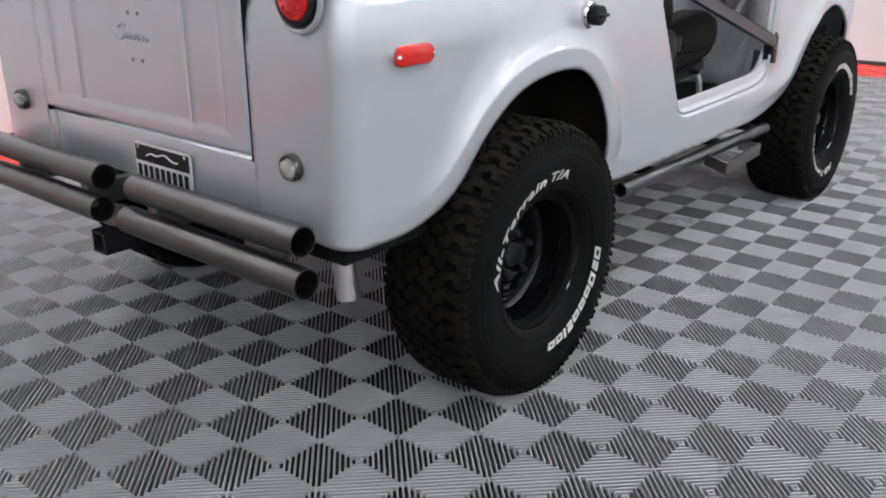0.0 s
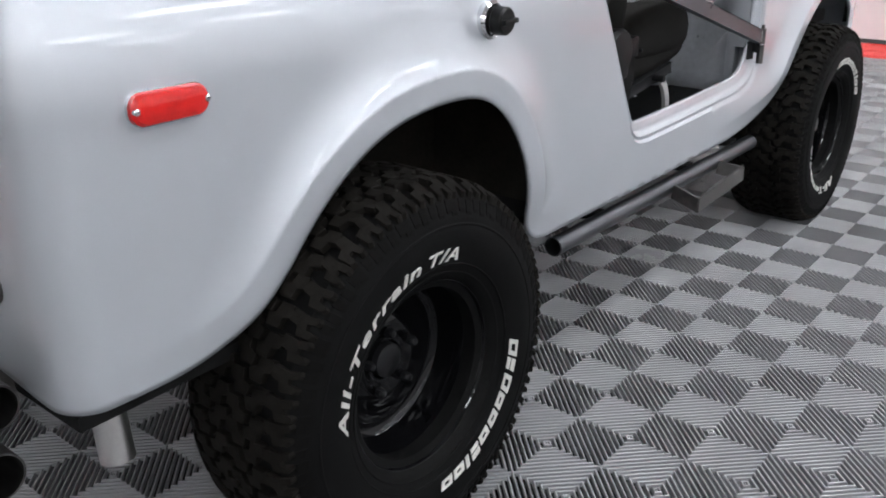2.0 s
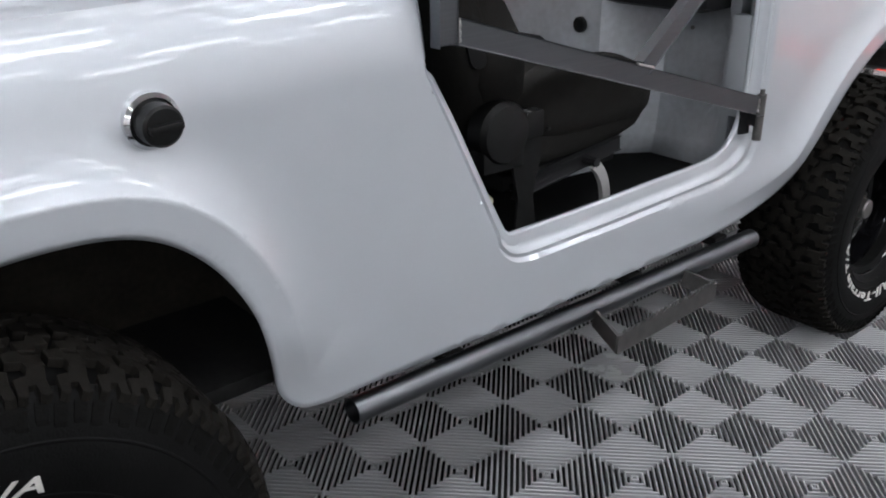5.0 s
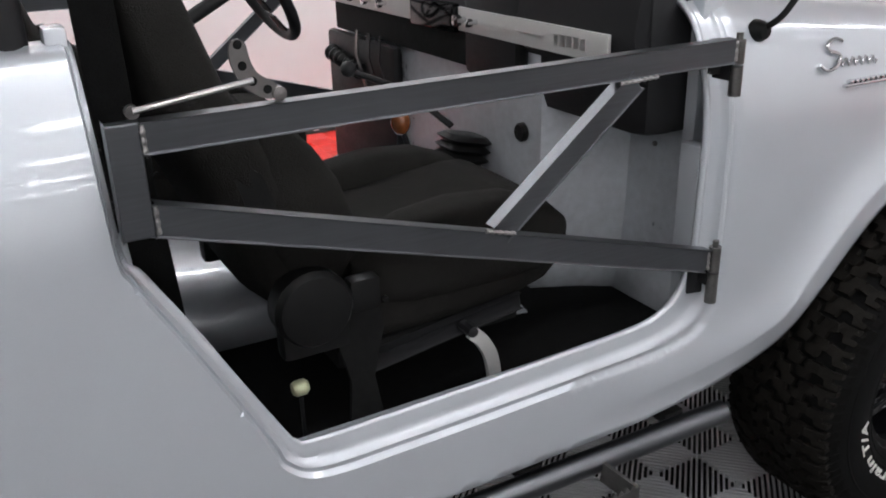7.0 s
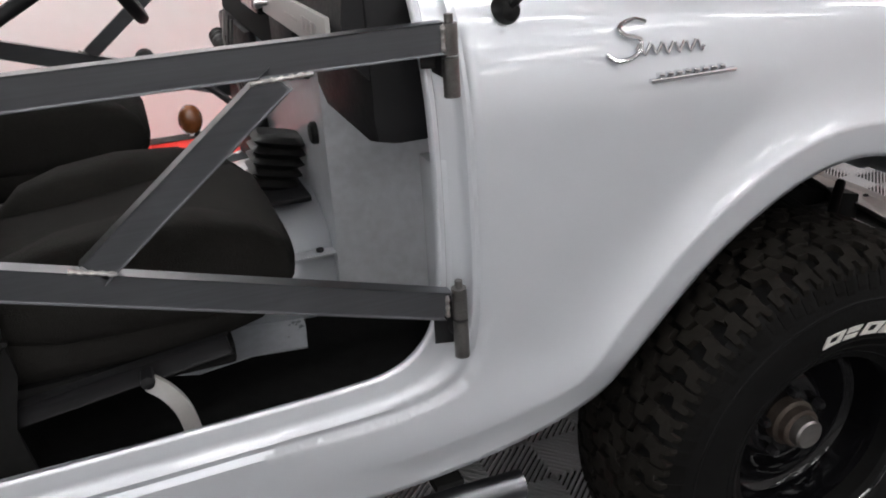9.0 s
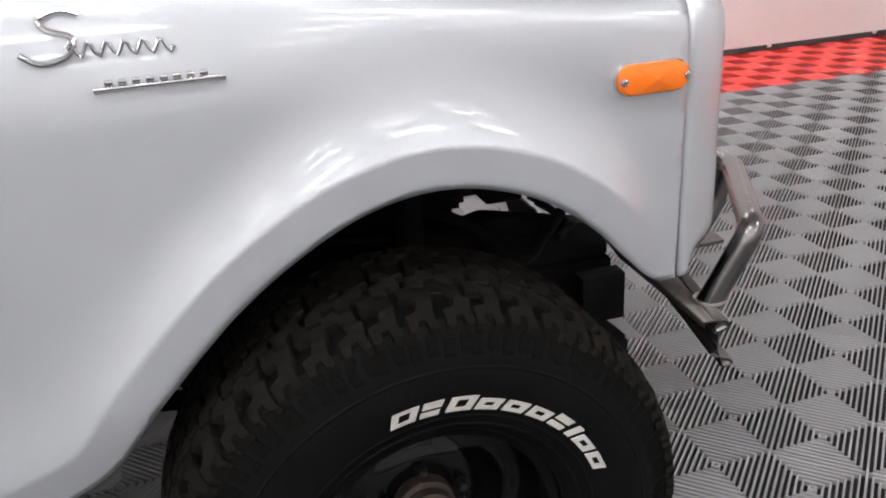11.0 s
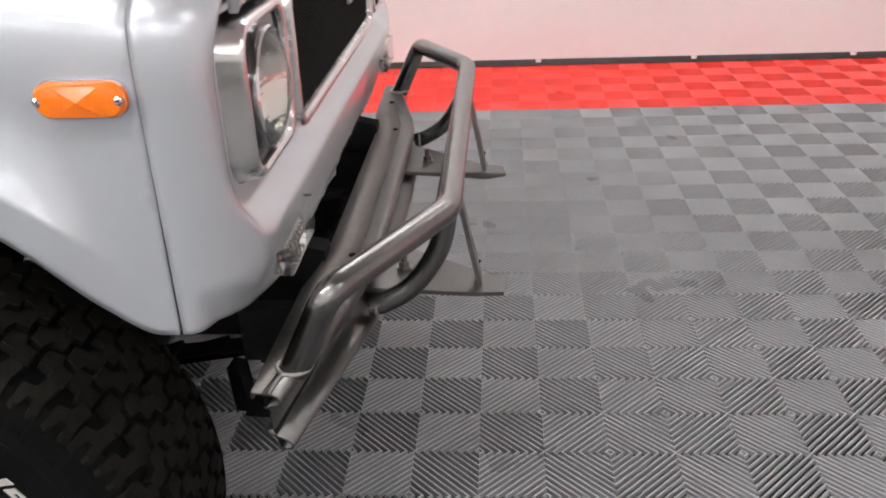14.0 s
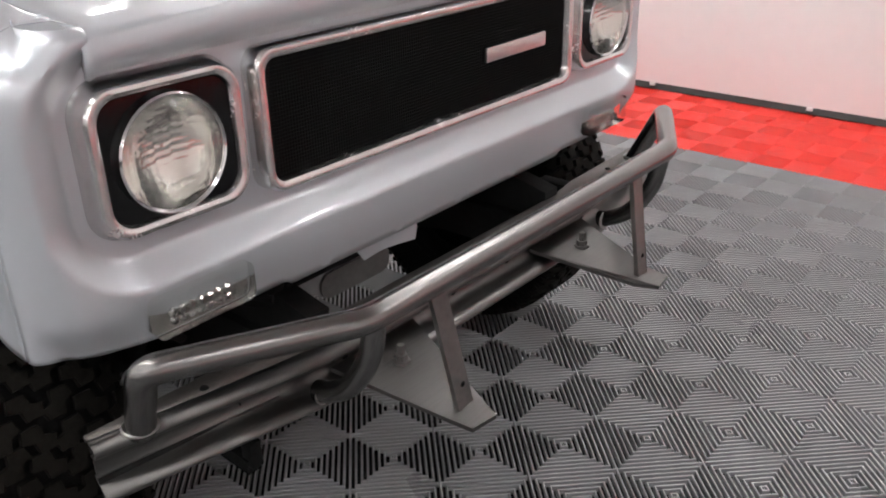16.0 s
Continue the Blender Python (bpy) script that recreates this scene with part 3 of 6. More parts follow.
arch_lines = [offset_line(line, d) for line in (REAR_ARCH, FRONT_ARCH) for d in (0.010, 0.022, 0.036, 0.048, 0.055, 0.060, 0.0645, 0.070, 0.077, 0.085, 0.096, 0.108, 0.121, 0.135, 0.150, 0.168)]
belt_line = [(-0.8, 1.238), (0.345, 1.238)] + [(0.345 + 0.105 * math.sin(a * 0.157), 1.343 - 0.105 * math.cos(a * 0.157)) for a in range(1, 11)] + [(0.45, 1.36)]
belt_in = [(-0.8, 1.262), (0.345, 1.262)] + [(0.345 + 0.081 * math.sin(a * 0.157), 1.343 - 0.081 * math.cos(a * 0.157)) for a in range(1, 11)] + [(0.426, 1.36)]
side_bm = sheet(outline, 0.0105, side_point, guides=jamb_lines + [belt_line, belt_in] + arch_lines)
flare_verts = [v for v in side_bm.verts if not v.is_boundary and v.co.z < 1.1 and 0.067 < min(dist_poly(v.co.y, v.co.z, REAR_ARCH), dist_poly(v.co.y, v.co.z, FRONT_ARCH)) < 0.2]
bmesh.ops.smooth_vert(side_bm, verts=flare_verts, factor=0.4, use_axis_x=True, use_axis_y=True, use_axis_z=True)
bmesh.ops.recalc_face_normals(side_bm, faces=side_bm.faces)
if sum(f.normal.x for f in side_bm.faces) < 0:
    bmesh.ops.reverse_faces(side_bm, faces=side_bm.faces)
left_bm = mirror_x(side_bm.copy())
solid(part("body_side", side_bm, PAINT, car, "silver painted body side with flared wheel arches"), 0.010)
solid(part("body_side", left_bm, PAINT, car), 0.010)


def both(make, name, material, label="", parent=None, smooth=True):
    """Builds a part and its mirror image on the other side."""
    a = make()
    b = mirror_x(a.copy())
    return part(name, a, material, parent or car, label, smooth), part(name, b, material, parent or car, label, smooth)


# bed rail tops, inner jambs, sills
def rail_top():
    bm = bmesh.new()
    box(bm, X0 - 0.165, X0 - 0.110, REAR + 0.02, 0.625, 1.332, 1.343, 0.003)
    box(bm, X0 - 0.150, X0 - 0.140, REAR + 0.02, 0.625, 1.02, 1.333, 0.0)
    return bm


both(rail_top, "bed_rail", PAINT)
both(lambda: boxed(X0 - 0.150, X0 - 0.105, 0.60, 0.6285, 1.10, 1.365, 0.006), "door_post", PAINT)
both(lambda: boxed(X0 - 0.060, X0 - 0.034, 0.85, 1.62, 0.56, 0.690, 0.004), "sill", PAINT)


def a_pillar():
    bm = bmesh.new()
    box(bm, X0 - 0.105, X0 - 0.075, 1.690, 1.735, 0.60, 1.33, 0.006)
    box(bm, X0 - 0.076, X0 - 0.026, 1.660, 1.692, 0.80, 1.05, 0.003)
    return bm


both(a_pillar, "hinge_pillar", PAINT)

# rear: tailgate, sill panel under it
def gate_point(x, z):
    y = REAR - 0.004
    e = 0
    for rx in (0.80, 0.94, 0.26, 0.12):
        e = max(e, math.exp(-((x - rx) / 0.007) ** 2) * smoothstep(0.83, 0.85, z))
    y -= 0.004 * e
    if x > 0.11 and x < 0.95 and z > 0.84:
        y += 0.004
    lip = 1 - smoothstep(0.79, 0.812, z)
    return (x, y + 0.02 * lip * lip, z)


gate_bm = sheet([(0.034, 0.792), (1.026, 0.792), (1.026, 1.36), (0.034, 1.36)], 0.016, gate_point, guides=[[(0.035, z), (1.025, z)] for z in (0.797, 0.802, 0.807, 0.812, 0.818, 0.83, 0.84, 0.85)] + [[(rx + o, 0.855), (rx + o, 1.355)] for rx in (0.80, 0.94, 0.26, 0.12) for o in (-0.014, -0.006, 0.0, 0.006, 0.014)])
bmesh.ops.recalc_face_normals(gate_bm, faces=gate_bm.faces)
if sum(f.normal.y for f in gate_bm.faces) > 0:
    bmesh.ops.reverse_faces(gate_bm, faces=gate_bm.faces)
gate = solid(part("tailgate", gate_bm, PAINT, car, "silver tailgate with pressed vertical ribs"), 0.02)
for k in range(2):
    for z in (0.995, 1.12):
        part("screw", turned([(REAR - 0.0035, 0.006), (REAR - 0.006, 0.004), (REAR - 0.0062, 0.0)], (0.555 + 0.045 * k, 0, z), "y", 10), STEEL_RAW, gate)
# an embossed script, drawn as a plain ribbon
b = bmesh.new()
stroke = curve_through([(0.478, 1.054), (0.492, 1.046), (0.514, 1.050), (0.522, 1.064), (0.500, 1.072), (0.496, 1.081), (0.514, 1.087), (0.530, 1.082)], 6)
tube(b, [(x, REAR - 0.001, z) for x, z in stroke], 0.0042, 8)
tube(b, [(0.518 + 0.115 * k / 30, REAR - 0.001, 1.058 + 0.0085 * math.sin(k * 1.25)) for k in range(31)], 0.0036, 8)
part("raised_script", b, PAINT, gate)
part("rear_sill_panel", boxed(0.0265, 1.0335, REAR + 0.012, REAR + 0.03, 0.645, 0.786, 0.003), PAINT, car)
both(lambda: boxed(0.998, 1.0335, REAR + 0.002, REAR + 0.05, 0.645, 0.786, 0.003), "gate_post", PAINT)
# added black strips: the shade of the gap beside the gate, put into colour
both(lambda: boxed(1.0268, 1.0336, REAR + 0.0005, REAR + 0.045, 0.786, 1.335, 0), "gate_seal", UNDER, smooth=False)

# number plate
plate_bm = bmesh.new()
prism(plate_bm, rounded_rect(0.525, 0.830, 0.608, 0.761, 0.012), lambda u, v, w: (u, REAR - 0.004 - w, v), 0.002)
plate = part("number_plate", plate_bm, WHITE_PLATE, car, "white dealer plate with a black band", False)
part("black_band", boxed(0.533, 0.822, REAR - 0.0078, REAR - 0.0065, 0.708, 0.755, 0.0), SATIN_BLACK, plate, smooth=False)
for k in range(9):
    x = 0.538 + k * 0.0315
    part("bar", boxed(x, x + 0.021, REAR - 0.0076, REAR - 0.0065, 0.660, 0.698, 0.0), SATIN_BLACK, plate, smooth=False)
for x0, x1, z0, z1 in ((0.605, 0.745, 0.638, 0.650), (0.555, 0.805, 0.618, 0.630)):
    part("bar", boxed(x0, x1, REAR - 0.0076, REAR - 0.0065, z0, z1, 0.0), SATIN_BLACK, plate, smooth=False)
sw = bmesh.new()
tube(sw, [(0.595 + 0.17 * k / 12, REAR - 0.009, 0.726 + 0.012 * math.sin(k / 12 * math.pi) + 0.004 * math.sin(k * 1.1)) for k in range(13)], 0.0022, 6)
part("swoosh", sw, WHITE_PLATE, plate)
for x in (0.552, 0.803):
    b = bmesh.new()
    revolve(b, [(REAR - 0.006, 0.007), (REAR - 0.010, 0.006), (REAR - 0.011, 0.0)], (x, 0, 0.748), "y", 12)
    part("plate_bolt", b, CHROME, plate)
plate.matrix_basis = Matrix.Translation((0.510, 0, 0)) @ Matrix.Diagonal((0.87, 1, 1, 1)) @ Matrix.Translation((-0.525, 0, 0))


def tail_lamp():
    bm = bmesh.new()
    revolve(bm, [(REAR - 0.002, 0.080), (REAR - 0.008, 0.074), (REAR - 0.009, 0.068), (REAR - 0.002, 0.062)], (1.228, 0, 1.192), "y", 40)
    return bm


both(tail_lamp, "lamp_recess", PAINT)
for sx in (1, -1):
    x = XC + sx * (1.228 - XC)
    b = bmesh.new()
    revolve(b, [(REAR + 0.002, 0.061), (REAR - 0.012, 0.061), (REAR - 0.017, 0.056), (REAR - 0.017, 0.049), (REAR - 0.010, 0.048)], (x, 0, 1.192), "y", 40)
    tail = part("tail_light", b, SATIN_BLACK, car, "round red tail light in a black bezel")
    b = bmesh.new()
    revolve(b, [(REAR - 0.011, 0.049), (REAR - 0.020, 0.046), (REAR - 0.025, 0.030), (REAR - 0.027, 0.0)], (x, 0, 1.192), "y", 32)
    part("lens", b, RED_LENS, tail, "red lens")
    for a in range(10):
        b = bmesh.new()
        bmesh.ops.create_icosphere(b, subdivisions=1, radius=0.006)
        bmesh.ops.translate(b, vec=(x + 0.031 * math.cos(a * 0.628), REAR - 0.024, 1.192 + 0.031 * math.sin(a * 0.628)), verts=b.verts)
        part("bulb", b, RED_LENS, tail)
    xr = XC + sx * (1.180 - XC)
    b = bmesh.new()
    revolve(b, [(REAR + 0.0, 0.034), (REAR - 0.014, 0.034), (REAR - 0.020, 0.031), (REAR - 0.018, 0.026), (REAR - 0.012, 0.026)], (xr, 0, 0.80), "y", 32)
    back = part("reversing_light", b, HINGE_STEEL, car, "small round clear light in a chrome ring")
    b = bmesh.new()
    revolve(b, [(REAR - 0.012, 0.026), (REAR - 0.026, 0.021), (REAR - 0.032, 0.012), (REAR - 0.034, 0.0)], (xr, 0, 0.80), "y", 24)
    part("lens", b, mat("frosted_lens", (0.34, 0.33, 0.30), 0.15, vary=0.1, scale=90, coat=0.4), back, "clear lens")

# rear tube bumper
for sx in (1, -1):
    for z, y, xi, xo in ((0.655, REAR - 0.076, 0.612, 1.284), (0.566, REAR - 0.101, 0.597, 1.318)):
        b = bmesh.new()
        a, e = XC + sx * (xi - XC), XC + sx * (xo - XC)
        tube(b, [(a, y, z), (a + (e - a) * 0.5, y, z), (e, y, z)], 0.0385, 28, hollow=0.003)
        part("bumper_tube", b, TUBE_STEEL, car, "bare steel bumper tube with an open end")
    part("bumper_bracket", boxed(XC + sx * 0.15, XC + sx * 0.19, REAR - 0.09, REAR + 0.10, 0.55, 0.62, 0.004), STEEL_RAW, car)
    part("bumper_bracket", boxed(XC + sx * 0.55, XC + sx * 0.58, REAR - 0.085, REAR + 0.10, 0.55, 0.63, 0.004), STEEL_RAW, car)
b = bmesh.new()
prism(b, [(0.28, 0.555), (0.72, 0.575), (0.66, 0.50), (0.34, 0.48)], lambda u, v, w: (u, REAR - 0.035 - w, v), 0.006)
part("centre_plate", b, STEEL_RAW, car)
hitch = bmesh.new()
for x0, x1, z0, z1 in ((0.30, 0.308, 0.385, 0.455), (0.362, 0.370, 0.385, 0.455), (0.308, 0.362, 0.385, 0.393), (0.308, 0.362, 0.447, 0.455)):
    box(hitch, x0, x1, REAR - 0.06, REAR + 0.30, z0, z1)
box(hitch, 0.25, 0.62, REAR + 0.02, REAR + 0.08, 0.455, 0.50, 0.004)
part("tow_receiver", hitch, SATIN_BLACK, car, "square black tow bar receiver")
b = bmesh.new()
tube(b, [(1.180, -0.722, 0.640), (1.196, -0.726, 0.53), (1.212, -0.730, 0.422)], 0.030, 24, hollow=0.003)
part("exhaust_tip", b, SATIN_ALU, car, "dull steel exhaust tip")


# side markers
def side_marker(y0, y1, z0, z1, lens, label):
    for sx in (1, -1):
        out = []
        r = (z1 - z0) / 2
        for u, v in rounded_rect(y0, y1, z0, z1, r * 0.92, 8):
            out.append((u, v))
        x = XC + sx * (X0 - XC)
        b = bmesh.new()
        prism(b, out, lambda u, v, w: (x + sx * w, u, v), 0.006)
        base = part("side_marker", b, CHROME, car, label)
        b = bmesh.new()
        cy, cz = (y0 + y1) / 2, (z0 + z1) / 2
        rings = []
        for k, (sc, w) in enumerate(((0.96, 0.0062), (0.95, 0.012), (0.80, 0.018), (0.45, 0.020))):
            rings.append([b.verts.new((x + sx * w, cy + (u - cy) * (1 - (1 - sc) * (0.45 if k else 1)), cz + (v - cz) * sc)) for u, v in out])
        n = len(out)
        for a, c in zip(rings, rings[1:]):
            for k in range(n):
                b.faces.new((a[k], a[(k + 1) % n], c[(k + 1) % n], c[k]))
        tip = b.verts.new((x + sx * 0.0215, cy, cz))
        for k in range(n):
            b.faces.new((rings[-1][k], rings[-1][(k + 1) % n], tip))
        bmesh.ops.recalc_face_normals(b, faces=b.faces)
        marker_lens = part("lens", b, lens, base)
        if lens is AMBER:
            b = bmesh.new()
            hy, hz = (y1 - y0) * 0.26, (z1 - z0) * 0.40
            corners = [b.verts.new((x + sx * 0.0185, cy + u * hy, cz + v * hz)) for u, v in ((-1, -1), (1, -1), (1, 1), (-1, 1))]
            peak = b.verts.new((x + sx * 0.0240, cy, cz))
            for k in range(4):
                b.faces.new((corners[k], corners[(k + 1) % 4], peak))
            bmesh.ops.recalc_face_normals(b, faces=b.faces)
            part("prism", b, lens, marker_lens, smooth=False)
        for y in (y0 + 0.008, y1 - 0.008):
            b = bmesh.new()
            revolve(b, [(sx * 0.010, 0.006), (sx * 0.019, 0.0055), (sx * 0.021, 0.003), (sx * 0.0212, 0.0)], (x, y, cz), "x", 12)
            part("screw", b, CHROME, base)


side_marker(-0.702, -0.568, 1.032, 1.084, RED_LENS, "oblong red side marker with chrome screws")
side_marker(2.660, 2.772, 1.031, 1.077, AMBER, "oblong amber side marker with chrome screws")

# fuel filler
b = bmesh.new()
revolve(b, [(X0 - 0.01, 0.040), (X0 + 0.010, 0.040), (X0 + 0.016, 0.034), (X0 + 0.014, 0.028), (X0 + 0.0, 0.027)], (0, 0.145, 1.085), "x", 36)
filler = part("fuel_filler", b, CHROME, car, "chrome fuel filler ring with a black cap")
b = bmesh.new()
revolve(b, [(X0 + 0.0, 0.026), (X0 + 0.020, 0.026), (X0 + 0.024, 0.030), (X0 + 0.045, 0.029), (X0 + 0.049, 0.025), (X0 + 0.050, 0.0)], (0, 0.145, 1.085), "x", 24)
part("cap", b, PLASTIC, filler, "black ribbed cap")
b = boxed(X0 + 0.050, X0 + 0.060, 0.145 - 0.024, 0.145 + 0.024, 1.080, 1.091, 0.003)
part("grip", b, PLASTIC, filler)

# mirror mount on the cowl
XM = X0 + side_offset(1.79, 1.248)
b = bmesh.new()
revolve(b, [(XM - 0.005, 0.021), (XM + 0.012, 0.019), (XM + 0.022, 0.013), (XM + 0.024, 0.0)], (0, 1.79, 1.248), "x", 20)
tube(b, smooth_path([(XM + 0.010, 1.79, 1.25), (XM + 0.045, 1.80, 1.275), (XM + 0.06, 1.83, 1.33)], 0.03), 0.006, 10)
part("aerial_mount", b, PLASTIC, car, "black rubber aerial mount with a bent stem")


# chrome script badge: a plain ribbon and a bar, no letters
b = bmesh.new()
stroke = curve_through([(1.935, 1.172), (1.955, 1.160), (1.985, 1.166), (1.995, 1.185), (1.968, 1.196), (1.962, 1.208), (1.985, 1.216), (2.005, 1.210)], 6)
tube(b, [(X0 + side_offset(y, z) + 0.006, y, z) for y, z in stroke], 0.0036, 8)
wave = [(X0 + side_offset(2.04, 1.172) + 0.006, 1.985 + 0.115 * k / 30, 1.172 - 0.004 * k / 30 + 0.0085 * math.sin(k * 1.25)) for k in range(31)]
tube(b, wave, 0.0027, 8)
badge = part("script_badge", b, CHROME, car, "chrome script badge with a bar badge below")
b = boxed(X0 - 0.004, X0 + 0.005, 2.005, 2.152, 1.121, 1.128, 0.0015)
part("badge_bar", b, CHROME, badge)
for k in range(8):
    part("badge_block", boxed(X0 - 0.006, X0 + 0.005, 2.018 + 0.015 * k, 2.027 + 0.015 * k, 1.1285, 1.135, 0.001), CHROME, badge)

# ------------------------------------------------ nose
R_N = 0.085
Y_FACE = 2.868


def nose_low(x):
    d = abs(x - XC)
    if d > 0.58:
        return 0.728
    return 0.722 - 0.010 * smoothstep(0.425, 0.405, d)


def nose_point(u, z):
    """u runs round the nose from the right seam to the left one."""
    side = 1 if u > 0 else -1
    a = abs(u)
    over = max(0, z - 1.19)
    z = min(z, 1.19)
    half = X0 - XC
    flat = half - R_N
    prof = 0.011 - 0.014 * smoothstep(0.80, 0.68, z)
    if a <= flat:
        x, y, nx, ny = a, Y_FACE, 0, 1
    else:
        t = (a - flat) / R_N
        if t < math.pi / 2:
            x, y = flat + R_N * math.sin(t), Y_FACE - R_N + R_N * math.cos(t)
            nx, ny = math.sin(t), math.cos(t)
        else:
            x, y, nx, ny = half, Y_FACE - R_N - (t - math.pi / 2) * R_N, 1, 0
    k = prof * (1 - smoothstep(flat - 0.02, flat + R_N * 1.3, a))
    # recessed panel round the lamps and the grille
    inx, inz0 = 0.752, 0.856
    dx = max(a - (inx - 0.09), 0)
    dz = max((inz0 + 0.09) - z, z - 1.046, 0)
    d = math.hypot(dx, dz) - 0.09
    f = sum(min(1, max(0, (d + o) / 0.042)) for o in (-0.003, -0.0015, 0, 0.0015, 0.003)) / 5
    k = k * f - 0.024 * (1 - f)
    # lower corner tucks in
    tuck = 0.03 * smoothstep(0.80, 0.72, z) * smoothstep(flat - 0.1, flat + 0.05, a) * (1 - smoothstep(flat + R_N * 0.9, flat + R_N * 1.5, a))
    k -= 1.1 * max(0, z - 1.06) ** 2 * smoothstep(flat - 0.03, flat + 0.04, a)
    q = max(0, min(1, (z - 1.115) / 0.075))
    k -= 0.075 * (0.25 + 0.75 * smoothstep(0.715, 0.78, a)) * (1 - math.sqrt(max(0, 1 - q * q))) + over
    k = max(k, -0.0885 if a <= flat else -0.083)
    return (XC + side * (x + nx * (k - tuck)), y + ny * (k - tuck), z)


panel_lines = []
for o in (-0.004, 0.0, 0.004, 0.014, 0.026, 0.037, 0.042, 0.047):
    corner = [(0.662 + (0.09 + o) * math.cos(k * math.pi / 24), 0.946 - (0.09 + o) * math.sin(k * math.pi / 24)) for k in range(13)]
    half_line = [(0.752 + o, 1.046)] + corner
    panel_lines.append(half_line + [(-x, z) for x, z in half_line[::-1]])
U_MAX = (X0 - XC - R_N) + R_N * math.pi / 2 + 0.004
low = []
for k in range(181):
    u = -U_MAX + 2 * U_MAX * k / 180
    low.append((u, nose_low(XC + u)))
nose_bm = sheet(low + [(U_MAX, 1.205), (0.81, 1.205), (0.78, 1.27), (0.690, 1.27), (0.690, 1.134), (-0.690, 1.134), (-0.690, 1.27), (-0.78, 1.27), (-0.81, 1.205), (-U_MAX, 1.205)], 0.0095, nose_point, guides=panel_lines)
bmesh.ops.recalc_face_normals(nose_bm, faces=nose_bm.faces)
if sum(f.normal.y for f in nose_bm.faces) < 0:
    bmesh.ops.reverse_faces(nose_bm, faces=nose_bm.faces)
solid(part("nose_panel", nose_bm, PAINT, car, "silver nose panel with a recessed face"), 0.008)


def hood_point(x, v):
    """v runs along the hood, over its front fold and down the lip."""
    d = abs(x - XC)
    z = fender_top(min(v, 2.80)) + 0.003 + 0.020 * (1 - (d / 0.70) ** 2)
    edge = max(0, d - 0.680)
    z -= edge * edge * 18
    if v < 2.80:
        return (x, v, z)
    f = min(1, (v - 2.80) / 0.07)
    y = 2.80 + 0.070 * f
    z -= 0.013 * f * f
    if v > 2.87:
        g = v - 2.87
        y += 0.004 * math.sin(min(1, g / 0.012) * 1.57)
        z -= g * (1 - 0.020 * (1 - (d / 0.70) ** 2) / 0.058 * -1)
    return (x, y, z)


hood_bm = sheet([(XC - 0.700, 1.62), (XC + 0.700, 1.62), (XC + 0.700, 2.916), (XC - 0.700, 2.916)], 0.02, hood_point, guides=[[(XC - 0.699, 2.868), (XC + 0.699, 2.868)], [(XC - 0.699, 2.874), (XC + 0.699, 2.874)]])
bmesh.ops.recalc_face_normals(hood_bm, faces=hood_bm.faces)
if sum(f.normal.z for f in hood_bm.faces) < 0:
    bmesh.ops.reverse_faces(hood_bm, faces=hood_bm.faces)
solid(part("hood", hood_bm, PAINT, car, "silver hood"), 0.012)


def ring_frame(x0, x1, z0, z1, r, width, y_back, y_front, inset=0.0, flare=0.003):
    """A rounded frame with a raised round-edged lip."""
    bm = bmesh.new()
    prof = ((-flare, y_back), (-flare * 0.35, y_back + 0.016), (-0.001, y_front - 0.006), (0.003, y_front), (width * 0.5, y_front + 0.001), (width - 0.003, y_front - 0.002), (width, y_front - 0.008), (width + inset, y_back))
    rings = []
    for w, y in prof:
        rings.append([bm.verts.new((u, y, v)) for u, v in rounded_rect(x0 + w, x1 - w, z0 + w, z1 - w, max(0.004, r - w * 0.7), 8)])
    n = len(rings[0])
    for a, c in zip(rings, rings[1:]):
        for k in range(n):
            bm.faces.new((a[k], a[(k + 1) % n], c[(k + 1) % n], c[k]))
    bmesh.ops.recalc_face_normals(bm, faces=bm.faces)
    return bm


FACE = Y_FACE - 0.024
REFLECTOR = mat("lamp_reflector", (0.88, 0.87, 0.84), 0.13, 1.0, bump=0.4, bump_scale=55)
MESH_BLACK = mat("dull_black_wire", (0.007, 0.007, 0.007), 0.7, vary=0.3, scale=30, spec=0.15)
SIGNAL_BODY = mat("pale_signal_body", (0.26, 0.255, 0.25), 0.3, 0.6, vary=0.3, scale=90, bump=0.4, bump_scale=120)


